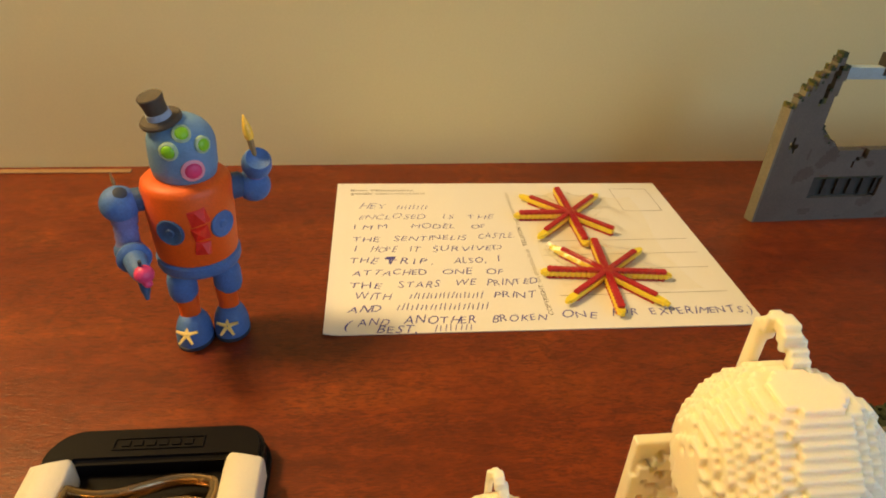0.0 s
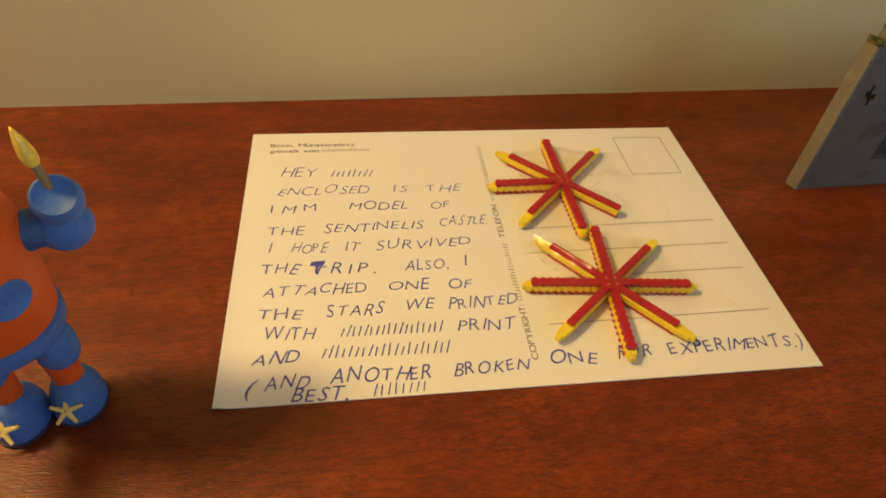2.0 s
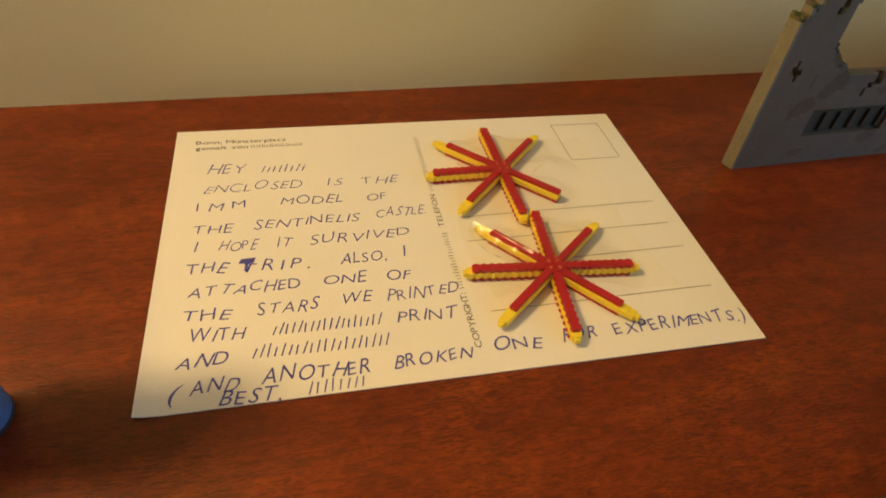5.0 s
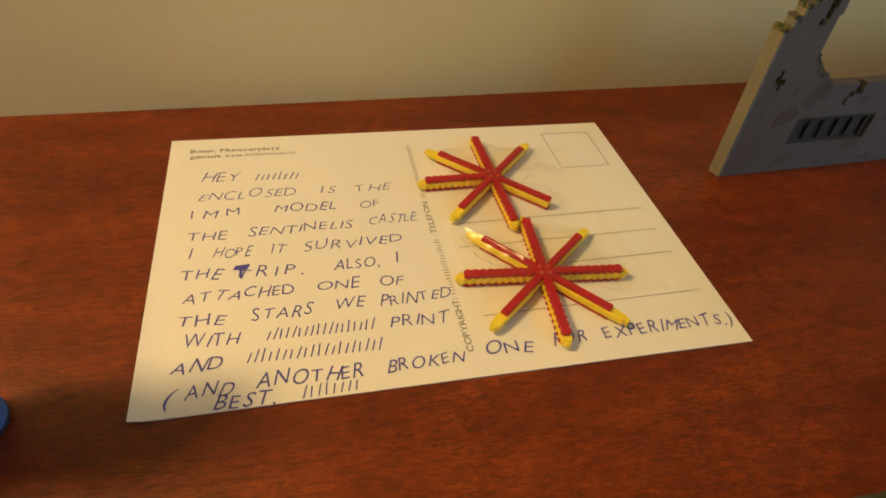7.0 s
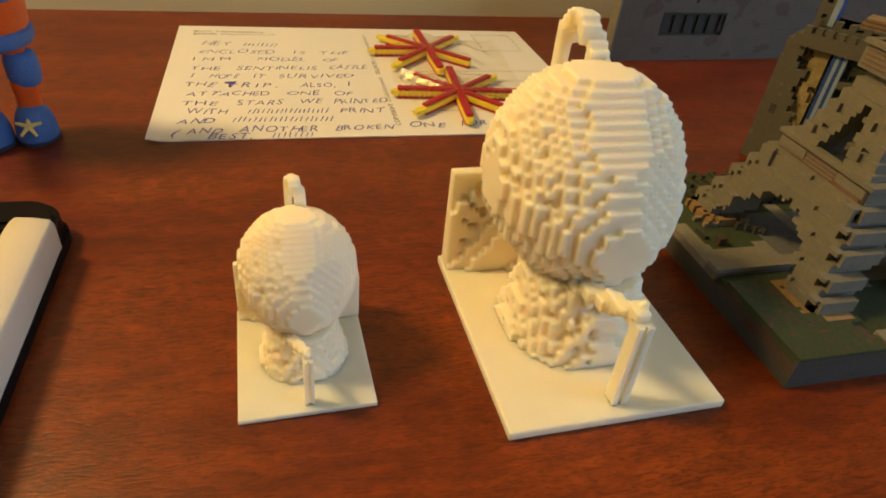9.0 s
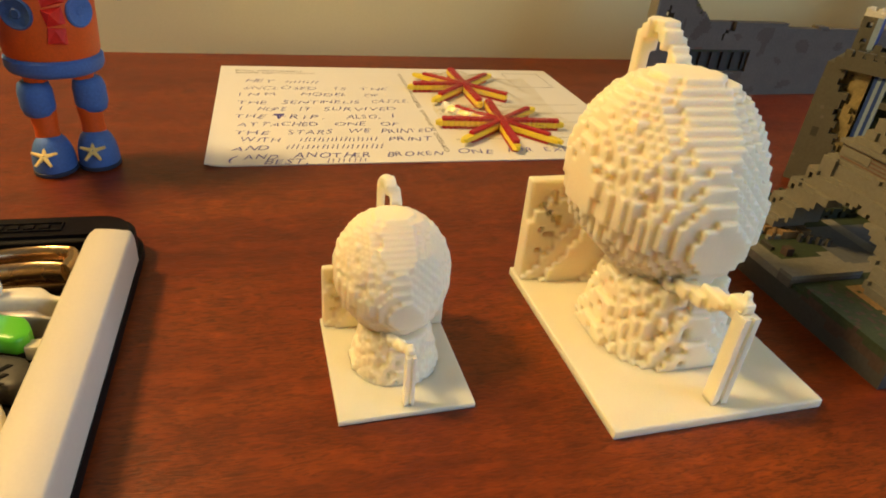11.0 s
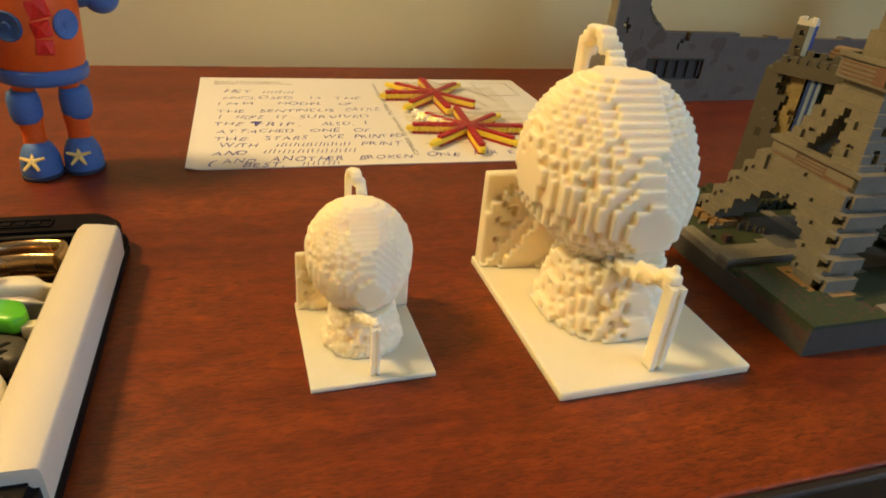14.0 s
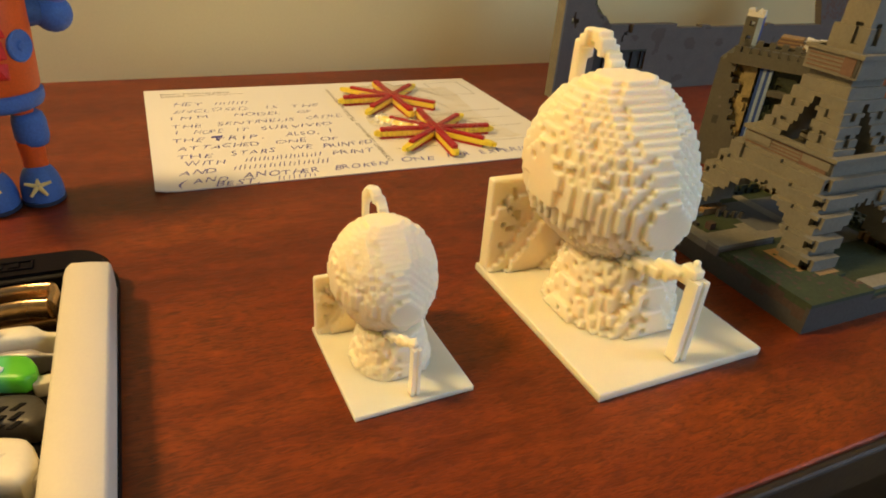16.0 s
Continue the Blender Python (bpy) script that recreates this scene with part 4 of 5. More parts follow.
SCULPTURE = sculpture_grids()
sculpture(pose(0.073, -0.115, 0, 0, 0, 1.0), "large white printed ball sculpture built of tiny cubes", 4)
small = sculpture(pose(0.0279, -0.1050, 0, 0, 0, 1.5), "small white printed ball sculpture, half the size of the other", 14)
small.scale = (0.55, 0.55, 0.55)


# ---- printed tower model ----
def tower_model():
    t = thing("tower_model", pose(0.1314, -0.1132, 0), "printed lattice tower model on a grassy square base", "tower model")
    n = 70
    rng = np.random.default_rng(8)
    mats = [M_STONE, M_DIRT, M_GRASS, M_STONE_PALE, M_DARK_STONE_AND_SHADE, M_LEAF, M_ROOF, M_PLAZA, M_SAND, M_PLINTH]
    g = np.zeros((n, n, 12), np.int32)
    g[:, :, 0:5] = 10
    g[1:-1, 1:-1, 5] = 3
    # raised corner lawn: grass over a ragged bank of soil
    g[0:22, 0:24, 3:7] = 2
    g[0:22, 0:24, 7] = 3
    for y in range(24):
        g[0, y, 3:3 + (0, 1, 1, 0, 2, 2)[y // 4]] = 10
        g[0, y, 6] = 3 if y % 11 < 7 else 2
    g[0:22, 0, 3:7] = 10
    g[0:22, 1:24, 7] = np.where(rng.random((22, 23)) < 0.16, 2, 3)
    for k in range(5):
        g[7 + 3 * k:22, 23 - k:24, 6:8] = 0
    g[19:22, 4:8, 7] = 0
    # paved bend, its kerb, the plaza under the arches and the paths
    g[1:40, 30:40, 5] = 4
    g[0:20, 28:32, 5:7] = 1
    g[0:20, 28:32, 7] = 4
    g[0:4, 32:48, 5:7] = 4
    g[1:66, 33:37, 5] = 4
    g[22:48, 34:52, 5] = 8
    g[30:52, 22:48, 5] = 8
    g[33:37, 4:66, 5] = 4
    g[6:18, 38:46, 5] = 3
    g[22:40, 4:20, 5] = 3
    g[24:40, 2:6, 5:7] = 4
    g[42:68, 2:5, 5:7] = 4
    g[48:66, 8:20, 5:7] = 3
    g[9:17, 47, 6] = 4
    g[8:15, 50, 6] = 4
    for k in range(4):
        g[17 + 2 * k, 45 - k, 6:8] = 5
    g[8:10, 39:41, 6:8] = 2
    g[6, 42:46, 6] = 5
    # sand at the feet of the legs
    for sx in (1, -1):
        for sy in (1, -1):
            v = g[::sx, ::sy]
            v[10:22, 12:23, 6:8] = np.where(rng.random((12, 11, 1)) < 0.8, 9, v[10:22, 12:23, 6:8])
            v[14:21, 9:13, 7] = 7
    # dark clipped hedges on the far half
    for k in range(9):
        g[12 + 2 * k:14 + 2 * k, 56:68, 6:8 + k % 3] = np.where(rng.random((2, 12, 2 + k % 3)) < 0.7, 6, 0)
    g[54:66, 24:40, 6:8] = np.where(rng.random((12, 16, 2)) < 0.6, 6, 0)
    g[30:46, 56:66, 6:9] = np.where(rng.random((16, 10, 3)) < 0.6, 6, 0)
    voxels("base", g, 1 * MM, (0, 0, 0), mats, t, "square base with grass, paths and kerbs")

    def ring(z0, z1, half, thick, mat, name, label="", shift=(0.035, 0.035, 0)):
        bm = bmesh.new()
        h = half * MM
        k = thick * MM
        for x0, x1, y0, y1 in ((-h, h, -h, -h + k), (-h, h, h - k, h), (-h, -h + k, -h + k, h - k), (h - k, h, -h + k, h - k)):
            box(bm, x0, x1, y0, y1, z0 * MM, z1 * MM)
        ob = part(name, bm, mat, t, label)
        ob.location = shift
        return ob

    # four stepped legs
    full = np.zeros((70, 70, 28), bool)
    corner = np.zeros((70, 70, 28), np.int32)
    for k in range(5):
        z0 = 6 + int(round(4.35 * k))
        ax, ay = int(round(12.0 + 1.9 * k)), int(round(11.0 + 2.1 * k))
        grow = (0, 0, 0.6, 2.2, 6.0)[k]
        bx, by = min(int(round(ax + 10.2 + grow)), 35), min(int(round(ay + 8.6 + grow)), 35)
        corner[ax:bx, ay:by, z0:z0 + 5] = 1
        full[ax:bx, ay:by, z0:z0 + 5] = True
        # overhanging front edge; small holes by the corner, their shade coloured onto the back
        corner[ax:bx, ay, z0:z0 + 2] = 0
        corner[ax, ay, z0:z0 + 5] = 0
        corner[ax:ax + 3, ay + 1:ay + 3, z0 + 2:z0 + 4] = 0
        corner[ax + 2, ay + 1:ay + 3, z0 + 2:z0 + 4] = 2
        corner[ax, ay + 4:by, z0 + 4] = 0
    for sx in (1, -1):
        for sy in (1, -1):
            voxels("leg", corner[::sx, ::sy], 1 * MM, (0, 0, 0), [M_STONE_WARM, M_DARK_STONE_AND_SHADE], t)
    full |= full[::-1]
    full |= full[:, ::-1]
    # arches between the legs
    for q in range(4):
        ag = np.zeros((70, 70, 28), np.int32)
        for i in range(-16, 16):
            for z in range(int(round(20.6 - 12.0 * (abs(i + 0.5) / 15) ** 2.0 + (i % 3 == 0))), 28):
                y0 = int(round(12.0 + 1.9 * min(4, max(0, (z - 6) // 4.35))))
                ag[i + 35, y0:y0 + 4, z] = 1
        ag = np.rot90(ag, q)
        ag = np.where(full | (taken if q else False), 0, ag)
        taken = (ag > 0) | (taken if q else False)
        voxels("arch", ag, 1 * MM, (0, 0, 0), [M_STONE_WARM], t)
    # first gallery
    low = (0.0362, 0.035, -0.0008)
    ring(27.6, 28.4, 14.3, 3.0, M_DARK_STONE_AND_SHADE, "gallery_floor", shift=low)
    g1 = ring(28.4, 32.4, 13.9, 1.6, M_STONE_WARM, "gallery", "sand-coloured gallery with red stripes", shift=low)
    ring(32.4, 33.4, 14.6, 2.2, M_STONE_WARM, "gallery_rail", shift=low)
    bm = bmesh.new()
    box(bm, -12.3 * MM, 12.3 * MM, -12.3 * MM, 12.3 * MM, 28.4 * MM, 29.4 * MM)
    ob = part("deck", bm, M_STONE_WARM, t)
    ob.location = low
    for q in (1, 2, 3):
        for k in range(4):
            bm = bmesh.new()
            box(bm, -13.2 * MM, 4.3 * MM, -14.05 * MM, -13.7 * MM, (28.9 + 0.9 * k) * MM, (29.25 + 0.9 * k) * MM)
            ob = part("stripe", bm, M_BRICK, g1, "dark red stripe")
            ob.matrix_basis = pose(0, 0, 0, 0, 0, 90 * q)
        bm = bmesh.new()
        box(bm, 4.5 * MM, 12.4 * MM, -14.1 * MM, -13.6 * MM, 28.8 * MM, 32.0 * MM)
        ob = part("brick_panel", bm, M_BRICK, g1, "brick-red panel")
        ob.matrix_basis = pose(0, 0, 0, 0, 0, 90 * q)

        bm = bmesh.new()
        # solid dark block painted in for the shade of a gap
        box(bm, 12.6 * MM, 13.7 * MM, -14.15 * MM, -13.6 * MM, 28.9 * MM, 32.0 * MM)
        part("corner_gap_shade", bm, M_DARK_STONE_AND_SHADE, g1, "dark block for the shade in the corner gap").matrix_basis = pose(0, 0, 0, 0, 0, 90 * q)
    # middle stage: four leaning posts with dark gaps
    md = np.zeros((44, 44, 22), np.int32)
    for z in range(22):
        o = 9 + 0.36 * z
        w = 8.2 - 0.07 * z
        a, b = int(round(o)), int(round(o + w))
        b = min(b, 22)
        m4 = np.zeros((44, 44), np.int32)
        m4[a:b, a:b] = 1
        m4[a + 3:b - 2, a + 3:b - 2] = 0 if 2 < z < 16 else 1
        if z in (5, 6, 7, 11, 12):
            m4[a, a + 3:a + 5] = 0
            m4[a + 3:a + 5, a] = 0
        if z > 15:
            m4[a:22, a:22] = 1
        m4 = np.maximum(m4, m4[::-1])
        m4 = np.maximum(m4, m4[:, ::-1])
        md[:, :, z] = m4
    for q0 in (slice(0, 22), slice(22, 44)):
        for q1 in (slice(0, 22), slice(22, 44)):
            post = np.zeros_like(md)
            post[q0, q1, :] = md[q0, q1, :]
            voxels("middle_post", post, 1 * MM, (13 * MM, 13 * MM, 29 * MM), [M_STONE_WARM], t)
    # second gallery
    g2 = ring(50.0, 55.0, 7.6, 1.4, M_STONE_WARM, "upper_gallery", "upper gallery with red stripes")
    ring(55.0, 56.0, 8.2, 1.8, M_STONE_WARM, "upper_gallery_rail")
    bm = bmesh.new()
    box(bm, -6.3 * MM, 6.3 * MM, -6.3 * MM, 6.3 * MM, 50.0 * MM, 51.5 * MM)
    part("upper_deck", bm, M_STONE_WARM, t).location = (0.035, 0.035, 0)
    for q in (1, 2, 3):
        for k in range(4):
            bm = bmesh.new()
            box(bm, -6.8 * MM, 2.8 * MM, -7.75 * MM, -7.4 * MM, (50.8 + 1.0 * k) * MM, (51.2 + 1.0 * k) * MM)
            part("stripe", bm, M_BRICK, g2, "dark red stripe").matrix_basis = pose(0, 0, 0, 0, 0, 90 * q)
        bm = bmesh.new()
        box(bm, 3.0 * MM, 6.2 * MM, -7.8 * MM, -7.3 * MM, 50.6 * MM, 54.8 * MM)
        part("brick_panel", bm, M_BRICK, g2, "brick-red panel").matrix_basis = pose(0, 0, 0, 0, 0, 90 * q)
        # same dark block in place of the gap's shade
        bm = bmesh.new()
        box(bm, 6.4 * MM, 7.3 * MM, -7.85 * MM, -7.3 * MM, 50.6 * MM, 54.8 * MM)
        part("corner_gap_shade", bm, M_DARK_STONE_AND_SHADE, g2, "dark block for the shade in the corner gap").matrix_basis = pose(0, 0, 0, 0, 0, 90 * q)
    # spire
    sp = np.zeros((12, 12, 56), np.int32)
    for z in range(56):
        o = int(round(0.8 + 0.075 * z))
        sp[o:12 - o, o:12 - o, z] = 1
        if 5 < z < 11 or 15 < z < 24 or 28 < z < 36:
            sp[3 + o // 2:5 + o // 2, o:o + 1, z] = 0
            sp[o:o + 1, 3 + o // 2:5 + o // 2, z] = 0
            sp[3 + o // 2:5 + o // 2, 11 - o, z] = 0
            sp[11 - o, 3 + o // 2:5 + o // 2, z] = 0
    voxels("spire", sp, 1 * MM, (29 * MM, 29 * MM, 51.5 * MM), [M_STONE_WARM], t)


tower_model()


# ---- printed castle model ----
def castle_model():
    yaw = math.degrees(math.atan2(-0.835, 0.55))
    k = thing("castle_model", pose(0.189, -0.020, 0, 0, 0, yaw), "printed grey castle model with battlements and a turret", "castle model")
    rng = np.random.default_rng(3)
    mats = [M_CASTLE, M_STONE, M_DARK_STONE_AND_SHADE, M_LEAF, M_GRASS, M_WATER, M_WATER_DARK, M_ROOF, M_SNOW, M_BRICK, M_ROCK]
    g = np.zeros((46, 34, 41), np.int32)
    g[0:46, 0:34, :] = 1
    g[0:1, 0:1, 34:] = 0
    g[0:2, :, 39:] = 0
    # ragged hollow with a mossy back
    for z in range(0, 38):
        w0 = 8 + int(z < 12) + int(1.2 * math.sin(z * 0.7)) + (3 if z < 18 else 0) - (2 if z > 30 else 0)
        g[w0:14, 0:6, z] = 0
        g[w0:14, 3:6, z] = np.where(rng.random((14 - w0, 3)) < 0.10, 1, 0)
        g[w0:14, 6, z] = 5 if z % 5 < 2 else 1
        for x in range(w0, 13):
            deep = 1.0 + 0.6 * abs(x - 10.5) + 2.4 * noise.noise(Vector((x * 0.35, z * 0.22, 5.0))) + (3 if z < 10 else 0)
            g[x, max(1, int(deep)):7, z] = 11
    g[14:18, 0:3, 0:39] = 7
    g[15, 0, 0:39] = 6
    g[17, 0:2, 0:39] = 6
    g[14:17, 0:2, 39] = 9
    for z in range(0, 38):
        g[18:46, 0:6, z] = 0
        for x in range(18, 46):
            depth = int(2.2 + 2.6 * noise.noise(Vector((x * 0.22, z * 0.16, 2.0))))
            g[x, max(depth, 0):8, z] = 4 if noise.noise(Vector((x * 0.3, z * 0.3, 9.0))) > -0.15 else 5
    g[18:46, 0:8, 29:31] = 1
    g[18:46, 1:8, 14:16] = 1
    spots = rng.random(g.shape) < 0.006
    g[(g == 1) & spots] = 2
    g[3:5, 0, 16:19] = 3
    voxels("keep", g, 1 * MM, (-3 * MM, 0, 0), mats, k, "grey keep with a mossy hollow and a blue strip")
    b = np.zeros((46, 36, 7), np.int32)
    b[2:, :, 0:3] = 1
    b[2:, 0:2, 3] = 1
    b[4:, 5:7, 3:6] = 1
    parapet = voxels("parapet", b, 1 * MM, (-1 * MM, -1 * MM, 38 * MM), mats, k, "grey crenellated parapet")
    bm = bmesh.new()
    box(bm, 0, 2 * MM, 0, 2 * MM, 0, 1.8 * MM)
    merlon = part("merlon", bm, M_CASTLE, parapet)
    merlon.location = (1 * MM, -1 * MM, 42 * MM)
    spots = [(i - 1, -1, 42) for i in range(5, 46, 3)] + [(i - 1, 4, 44) for i in range(4, 46, 4)]
    for x, y, z in spots:
        ob = new("merlon", merlon.data)
        ob.parent, ob.location = parapet, (x * MM, y * MM, z * MM)
    u = np.zeros((7, 7, 16), np.int32)
    u[:, :, :] = 1
    u[5:7, 0, :] = 6
    u[6, 1:, :] = 7
    for z in (3, 9):
        u[2:4, :, z:z + 2] = 0
        u[0:2, 2:4, z:z + 2] = 3
    u[:, :, 13] = 9
    u[:, :, 14:] = np.where(rng.random((7, 7, 2)) < 0.45, 9, 0)
    u[1:6, 1:6, 14:] = 0
    voxels("turret", u, 0.78 * MM, (1.2 * MM, 4 * MM, 43 * MM), mats, k, "square turret with small windows")
    f = np.zeros((16, 12, 8), np.int32)
    for z in range(6):
        f[z // 2:16 - z // 2, :, z] = 8 if z % 2 else 10
    f[:, :, 0] = 1
    voxels("roof", f, 0.6 * MM, (12 * MM, 9 * MM, 44 * MM), mats, k, "orange tiled roof")
    w = np.where(rng.random((14, 6, 5)) < 0.35, 9, 0)
    w[:, :, 0] = 2
    voxels("rubble", w.astype(np.int32), 1 * MM, (20 * MM, 9 * MM, 43 * MM), mats, k)


castle_model()


# ---- printed ruin model ----
def ruin_model():
    r = thing("ruin_model", pose(0.1787, 0.0685, 0, 0, 0, 3.1), "printed grey ruin wall model with a round gap", "ruin model")
    rng = np.random.default_rng(6)
    nx, ny, nz = 215, 4, 80
    X, Z = np.meshgrid(np.arange(nx) + 0.5, np.arange(nz) + 0.5, indexing="ij")
    left = 0.0 * Z
    step = np.floor((X - 0.5) / 2.0)
    top = np.minimum(53 + 2.75 * step + np.round(3.4 * (rng.random(nx)[:, None] - 0.5)), 73.0)
    right = np.where(Z > 46, 17.0, 17 + 12.5 * (np.clip(46 - Z, 0, 13) / 13) ** 1.4)
    right = np.where(Z > 56, 18.0 + np.floor((Z - 56) / 6), right)
    right = np.where(Z > 68, 16.0, right)
    solid = (X > left) & (Z < top) & (X < np.floor(right))
    solid |= (X > left) & (Z < 31 + 2 * (X < 72) + 1.0 * ((X > 90) & (X < 96)) + 1.0 * ((X > 140) & (X < 146)))
    solid |= (X > 186 - 0.5 * (Z - 33)) & (Z < 70) & (X < 212)
    # slits and the zig-zag window
    for x0, x1, z0, z1 in ((6, 7, 36, 39), (6, 9, 34, 36), (5, 7, 35, 37), (7, 8, 32, 34), (12, 14, 55, 61), (13, 15, 59, 66), (14, 16, 64, 68), (11, 12, 53, 55), (40, 43, 29, 33), (38, 40, 28, 30), (37, 38, 25, 28)):
        solid[x0:x1, z0:z1] = False
    g = np.where(solid[:, None, :], 1, 0).repeat(ny, 1).astype(np.int32)
    # ribbed recess, its back and ribs darker than the slab
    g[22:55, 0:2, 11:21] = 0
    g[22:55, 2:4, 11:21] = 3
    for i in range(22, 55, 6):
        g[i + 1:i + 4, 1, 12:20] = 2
    g[22:55, 0:2, 20] = np.where(rng.random((33, 2)) < 0.7, 9, 2)
    g[24:28, 0, 21] = 7
    g[40:43, 2:4, 29:33] = 7
    edge = solid & ~np.roll(solid, -1, 1)
    moss = (edge | (np.roll(edge, -1, 1) & solid)) & (Z > 34) & (X < 24)
    for j in range(ny):
        pick = rng.random(moss.shape)
        g[:, j, :][moss & (pick < 0.9)] = 5
        g[:, j, :][moss & (pick < 0.55)] = 10
        g[:, j, :][moss & (pick < 0.30)] = 11
    # brown weathering stains
    for i in range(12, 150):
        for z in range(1, 31):
            if g[i, 0, z] == 1 and noise.noise(Vector((i * 0.09, z * 0.13, 3.0))) > (0.30 if i < 90 else 0.42):
                g[i, 0, z] = 11
    for i in range(15, 30):
        for z in range(24, 42):
            if g[i, 0, z] == 1 and noise.noise(Vector((i * 0.15, z * 0.11, 8.0))) > 0.0:
                g[i, 0, z] = 11
    g[186:212, :, 34:60] = np.where((g[186:212, :, 34:60] > 0) & (rng.random((26, ny, 26)) < 0.5), 7, g[186:212, :, 34:60])
    # outer end: lamp light on it is put in as a paler stone colour
    first = np.argmax(g[:, 0, :] > 0, axis=0)
    for z in range(nz):
        if g[first[z], 0, z] in (1, 2):
            g[first[z], :, z] = 8
    mats = [M_STONE, M_DARK_STONE_AND_SHADE, M_RECESS_BACK, M_GRASS, M_GRASS, M_ROOF, M_BRICK, M_STONE_PALE, M_LEAF, M_MOSS, M_STAIN]
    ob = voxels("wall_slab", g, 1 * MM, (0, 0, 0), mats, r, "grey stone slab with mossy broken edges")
    # lean of the outer end
    for v in ob.data.vertices:
        if v.co.x < 0.002:
            v.co.x += -0.0012 * v.co.y / 0.004
    bm = bmesh.new()
    box(bm, 0.0185, 0.040, 0.0005, 0.0045, 0.0625, 0.0672, 0.0003)
    part("blue_beam", bm, M_BEAM, r, "pale blue beam")
    bm = bmesh.new()
    box(bm, 0.0345, 0.040, 0.0, 0.005, 0.0640, 0.0720, 0.0003)
    part("beam_block", bm, M_DARK_STONE_AND_SHADE, r)


ruin_model()


# ---- sample case ----
def sample_case():
    c = thing("sample_case", pose(-0.0355, -0.088, 0, 0, 0, 0), "black and cream open case holding wavy sample pieces", "case")

    def rounded(x0, x1, y0, y1, rad, seg=7):
        out = []
        for cx, cy, a0 in ((x1 - rad, y1 - rad, 0), (x0 + rad, y1 - rad, 90), (x0 + rad, y0 + rad, 180), (x1 - rad, y0 + rad, 270)):
            for i in range(seg + 1):
                a = radians(a0 + 90 * i / seg)
                out.append((cx + rad * math.cos(a), cy + rad * math.sin(a)))
        return out

    bm = bmesh.new()
    prism(bm, rounded(-0.0260, 0.0260, -0.0490, 0.0474, 0.008), 0, 0.0024)
    part("tray", bm, M_BLACK, c)
    for s in (1, -1):
        bm = bmesh.new()
        out = []
        for i in range(9):
            a = radians(90 * i / 8)
            out.append((0.0250 - 0.008 + 0.008 * math.cos(a), 0.0474 - 0.008 + 0.008 * math.sin(a)))
        for i in range(9):
            a = radians(90 + 90 * i / 8)
            out.append((-0.0258 + 0.008 + 0.008 * math.cos(a), 0.0474 - 0.008 + 0.008 * math.sin(a)))
        out += [(-0.0258, 0.033), (-0.0195, 0.033), (-0.0175, 0.0369), (0.0175, 0.0369), (0.0195, 0.033), (0.0250, 0.033)]
        prism(bm, [(x, s * y) for x, y in out], 0.0024, 0.0074)
        bmesh.ops.bevel(bm, geom=[e for e in bm.edges if all(v.co.z > 0.0072 for v in e.verts)], offset=0.0012, segments=3, affect="EDGES")
        rim = part("end_rim", bm, M_BLACK, c, "black rubber end rim", True)
        if s > 0:
            bm = bmesh.new()
            for x0, x1, y0, y1 in ((-0.0105, 0.0105, 0.0431, 0.0435), (-0.0105, 0.0105, 0.0399, 0.0403), (-0.0105, -0.0101, 0.0403, 0.0431), (0.0101, 0.0105, 0.0403, 0.0431)):
                box(bm, x0, x1, y0, y1, 0.0072, 0.0078)
            part("label_frame", bm, M_BLACK, rim)
            bm = bmesh.new()
            for i in range(6):
                box(bm, -0.0085 + 0.0029 * i, -0.0066 + 0.0029 * i, 0.0409, 0.0425, 0.0072, 0.0078)
            part("embossed_bars", bm, M_BLACK, rim, "embossed black bars")
    for s in (1, -1):
        bm = bmesh.new()
        prof = [(0.0, 0.0022), (0.0, 0.0078), (0.0003, 0.0091), (0.0010, 0.0097), (0.0050, 0.0100), (0.0091, 0.0099), (0.0096, 0.0095), (0.0098, 0.0086), (0.0098, 0.0006)]
        cuts = [(0.0366, 0.0014, 0.0), (0.0362, 0.0007, 0.0), (0.0350, 0.0002, 0.0), (0.0320, 0.0, 0.0), (0.0100, 0.0, 0.0), (-0.0360, 0.0, 0.0)]
        rows = []
        for y, inset, _ in cuts:
            rows.append([bm.verts.new((s * (0.0167 + inset + 0.92 * px * (1 - inset / 0.0097)), y - (0.0022 * px / 0.0097 if y > 0.03 else 0), pz - (0.0008 if y > 0.0364 and pz > 0.004 else 0))) for px, pz in prof])
        for a, b in zip(rows, rows[1:]):
            for q in range(len(prof) - 1):
                bm.faces.new((a[q], a[q + 1], b[q + 1], b[q]))
        bm.faces.new(rows[0])
        bm.faces.new(rows[-1][::-1])
        bmesh.ops.recalc_face_normals(bm, faces=bm.faces[:])
        part("side_bar", bm, M_CREAM, c, "smooth cream side bar", True)

    def wave(y, amp, n=40, x0=-0.0158, x1=0.0150, phase=math.pi, z=0.0075):
        return [(x0 + (x1 - x0) * i / n, y + amp * math.sin(phase + 2 * math.pi * i / n * 0.95), z + 0.0006 * math.sin(i / n * 6)) for i in range(n + 1)]

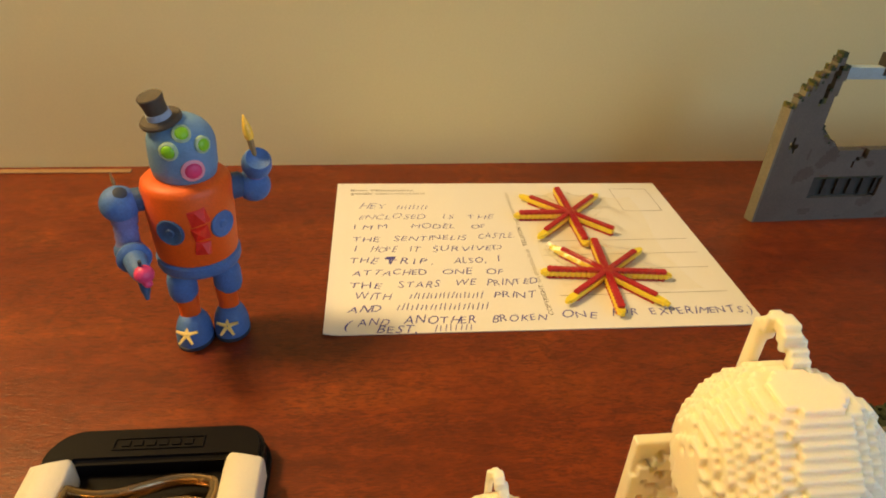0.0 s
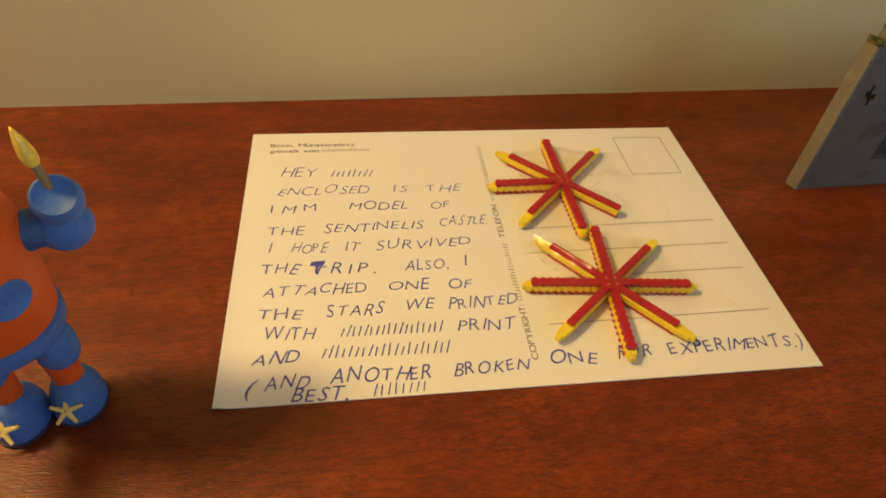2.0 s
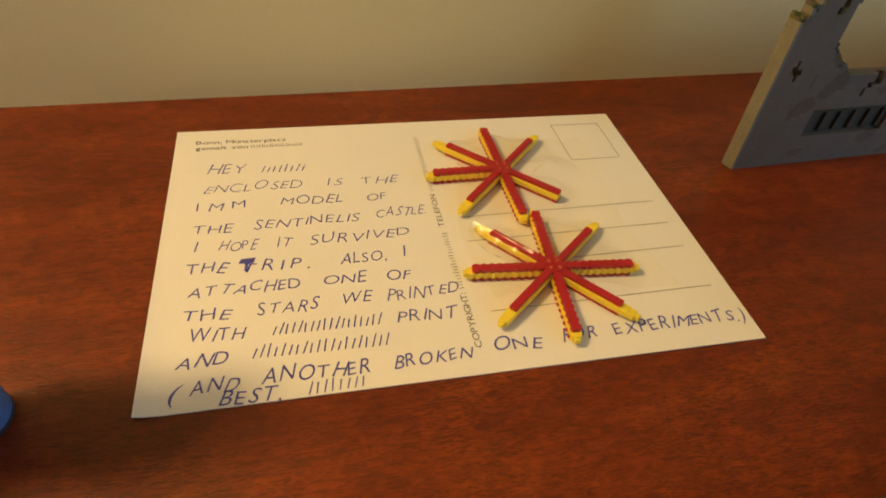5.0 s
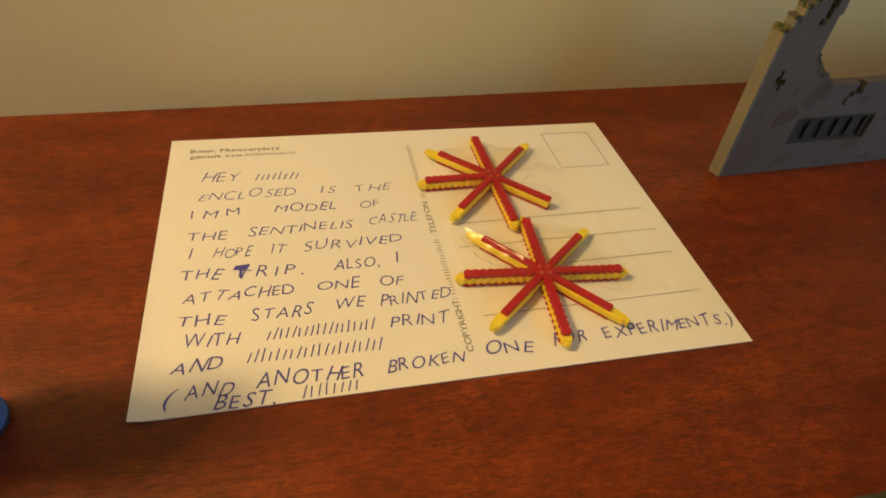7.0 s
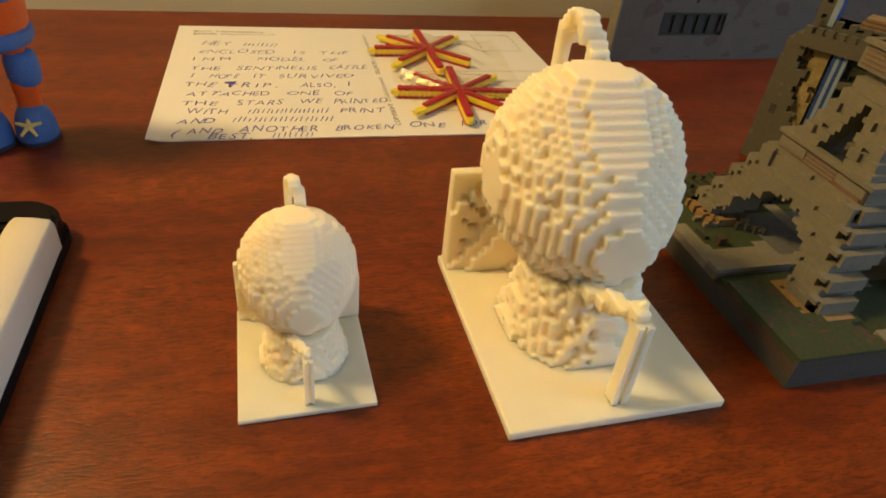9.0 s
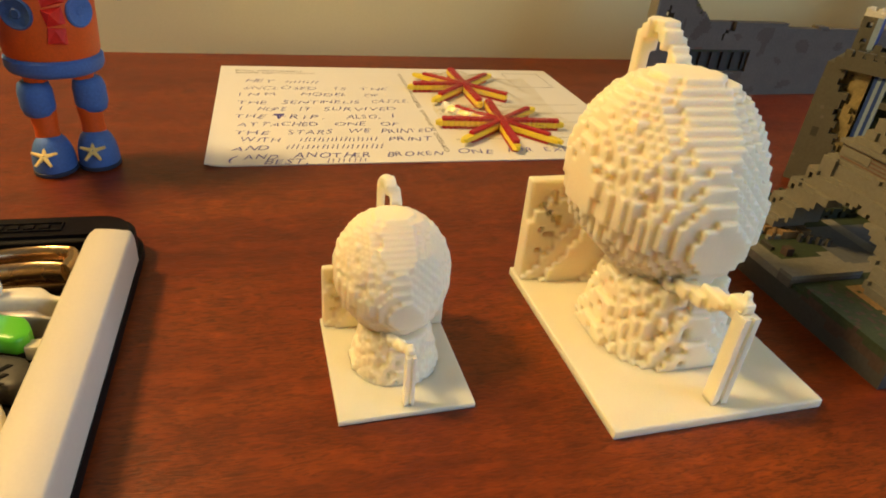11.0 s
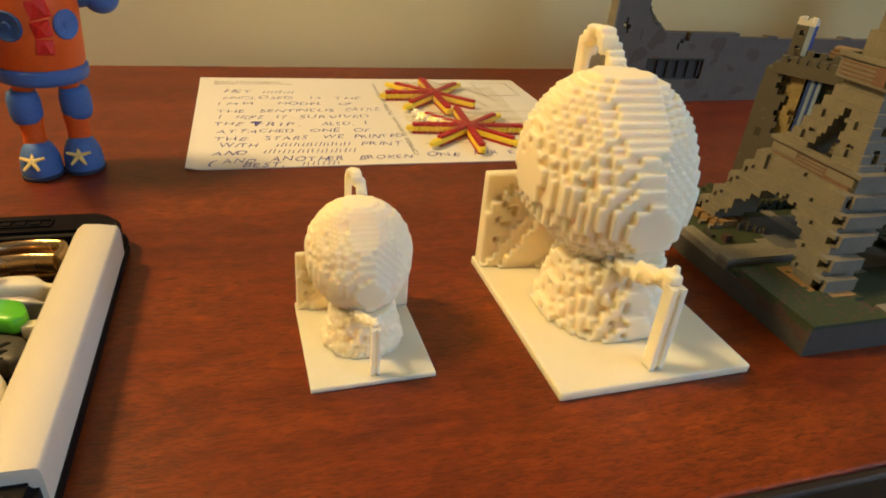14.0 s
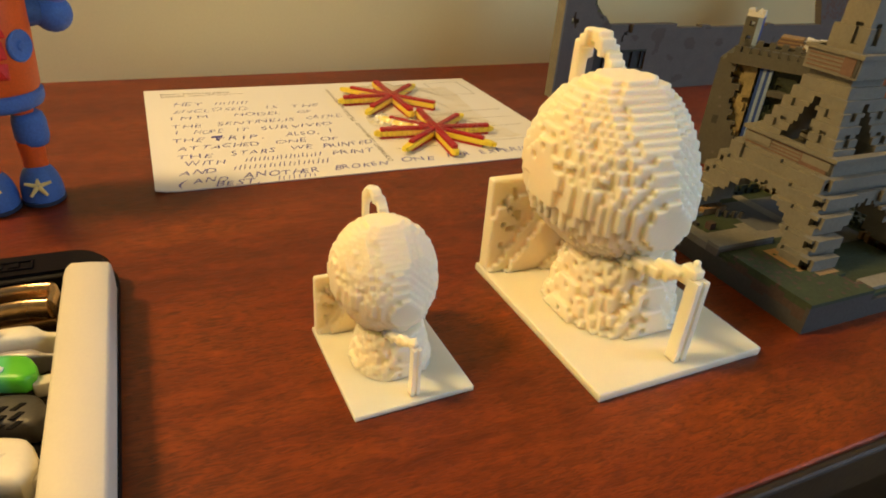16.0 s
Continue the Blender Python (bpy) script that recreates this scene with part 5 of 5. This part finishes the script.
    def strip(name, y, half, z0, z1, amp, mat, label, tab=False, x1=0.0164):
        """A flat wavy bar across the case with rounded edges; a thing of its own."""
        bm = bmesh.new()
        n = 36
        rings = []
        zc, hz = (z0 + z1) / 2, (z1 - z0) / 2
        for i in range(n + 1):
            u = i / n
            x = -0.0158 + (x1 + 0.0158) * u
            yy = y + 1.6 * amp * math.sin(math.pi + 2 * math.pi * u)
            w = max(0.12, 1 - max(0, (abs(u - 0.5) - 0.43) / 0.07) ** 2 * 0.7)
            if tab:
                q = min(1, max(0, (abs(u - 0.5) - 0.36) / 0.08))
                w = 1 - 0.62 * q * q * (3 - 2 * q)
            ring = []
            for k in range(20):
                a = 2 * math.pi * k / 20
                ca, sa = math.cos(a), math.sin(a)
                ring.append(bm.verts.new((x, yy + half * w * math.copysign(abs(ca) ** 0.45, ca), zc + hz * math.copysign(abs(sa) ** 0.45, sa) * (0.6 + 0.4 * w))))
            rings.append(ring)
        for a, b in zip(rings, rings[1:]):
            for k in range(20):
                bm.faces.new((a[k], a[(k + 1) % 20], b[(k + 1) % 20], b[k]))
        bm.faces.new(rings[0][::-1])
        bm.faces.new(rings[-1])
        bmesh.ops.recalc_face_normals(bm, faces=bm.faces[:])
        ob = part(name, bm, mat, None, "", True)
        ob.matrix_world = pose(-0.0355, -0.088, 0)
        return tagged(ob, label, "sample piece", "sample pieces in the case")

    # gold loop: outer wavy band with an open middle
    bm = bmesh.new()
    for dy in (0.0030, -0.0030):
        sweep(bm, [(x, y + dy, z) for x, y, z in wave(0.0258, 0.0022)], 0.0011, 12, 1.9)
    for i in (0, -1):
        x, y, z = wave(0.0258, 0.0022)[i]
        sweep(bm, [(x, y - 0.0032, z), (x + (0.0006 if i else -0.0006), y, z), (x, y + 0.0032, z)], 0.0011, 12, 1.9)
    box(bm, -0.0150, 0.0155, 0.0235, 0.0278, 0.0022, 0.0048, 0.0004)
    ob = part("gold_sample", bm, M_GOLD, None, "", True)
    ob.matrix_world = pose(-0.0355, -0.088, 0)
    tagged(ob, "shiny gold-bronze wavy loop sample in the case", "sample piece", "sample pieces in the case")
    strip("white_sample", 0.0135, 0.0022, 0.0022, 0.0088, 0.0012, M_IVORY, "white wavy plastic sample piece in the case", True, 0.0172)
    strip("steel_sample", 0.0092, 0.0012, 0.0022, 0.0072, 0.0012, M_GREYMETAL, "thin grey metal wavy sample piece in the case", True, 0.0172)
    for y, z, mat, lab in ((0.0150, 0.0100, M_IVORY, "white plastic ring on the sample pieces"), (0.0105, 0.0088, M_GREYMETAL, "grey metal ring on the sample pieces")):
        bm = bmesh.new()
        sweep(bm, [(0.0020 + 0.0044 * math.cos(a), y + 0.0010 * math.sin(a), z + 0.0030 * math.sin(a)) for a in np.linspace(-0.3, math.pi + 0.3, 24)], 0.0010, 12)
        ob = part("sample_ring", bm, mat, None, "", True)
        ob.matrix_world = pose(-0.0355, -0.088, 0)
        tagged(ob, lab, "ring", "rings in the case")
    g = strip("gradient_sample", 0.0023, 0.0034, 0.0062, 0.0100, 0.0014, M_GRADIENT, "wavy blue to green plastic sample piece with a white dot", False, 0.0148)
    bm = bmesh.new()
    lathe(bm, [(0.0012, 0.0098), (0.0012, 0.0102), (0.0009, 0.0103)], m=pose(0.0092, 0.0028, 0, 0, 0, 20), seg=7, squash=0.8)
    part("dot", bm, M_SNOW, g, "white dot")
    strip("grey_sample", -0.0055, 0.0038, 0.0022, 0.0072, 0.0016, M_GREYPLA, "dark grey perforated wavy sample piece in the case")
    p = bpy.data.objects["grey_sample"]
    # flat black patches painted on for the shade inside the perforations
    for i in range(7):
        for j in range(3):
            bm = bmesh.new()
            prism(bm, [(-0.0011, -0.0005), (-0.0003, -0.0008), (0.0011, 0.0005), (0.0003, 0.0008)], 0.00715, 0.00735)
            ob = part("hole_shade", bm, M_BLACK, p, "flat dark patch for the shade in a slanted opening")
            ob.location = (-0.002 + 0.0024 * i, -0.0080 + 0.0021 * j, 0)
    strip("cream_sample", -0.0180, 0.0046, 0.0022, 0.0090, 0.0018, M_IVORY, "thick cream wavy plastic sample piece in the case")
    p = bpy.data.objects["cream_sample"]
    bm = bmesh.new()
    prism(bm, [(-0.0009, 0.0), (0.0, -0.0006), (0.0009, 0.0), (0.0, 0.0006)], 0.0086, 0.00911)
    bmesh.ops.bevel(bm, geom=[e for e in bm.edges if all(v.co.z > 0.009 for v in e.verts)], offset=0.0001, segments=1, affect="EDGES")
    first = part("raised_diamond", bm, M_IVORY, p)
    for k in range(27):
        x = -0.007 + 0.0022 * (k // 3) + 0.0011 * (k % 2)
        u = (x + 0.0158) / 0.0322
        ob = first if k == 0 else new("raised_diamond", first.data)
        ob.parent = p
        ob.matrix_basis = pose(x, -0.0196 + 0.0016 * (k % 3) + 0.0029 * math.sin(math.pi + 2 * math.pi * u), 0)
    # short links from the samples to the side bar
    for y, half, z0, z1, mat, lab in ((0.0012, 0.0013, 0.0050, 0.0080, M_IVORY, "cream link"), (-0.0190, 0.0015, 0.0040, 0.0074, M_IVORY, "cream link"), (0.0250, 0.0007, 0.0050, 0.0066, M_GOLD, "bronze link")):
        bm = bmesh.new()
        box(bm, 0.0140, 0.0172, y - half, y + half, z0, z1, 0.0006)
        part("link", bm, mat, c, lab, True)
    strip("slate_sample", -0.0268, 0.0026, 0.0022, 0.0080, 0.0016, M_GREYPLA, "dark grey wavy sample piece in the case")


sample_case()
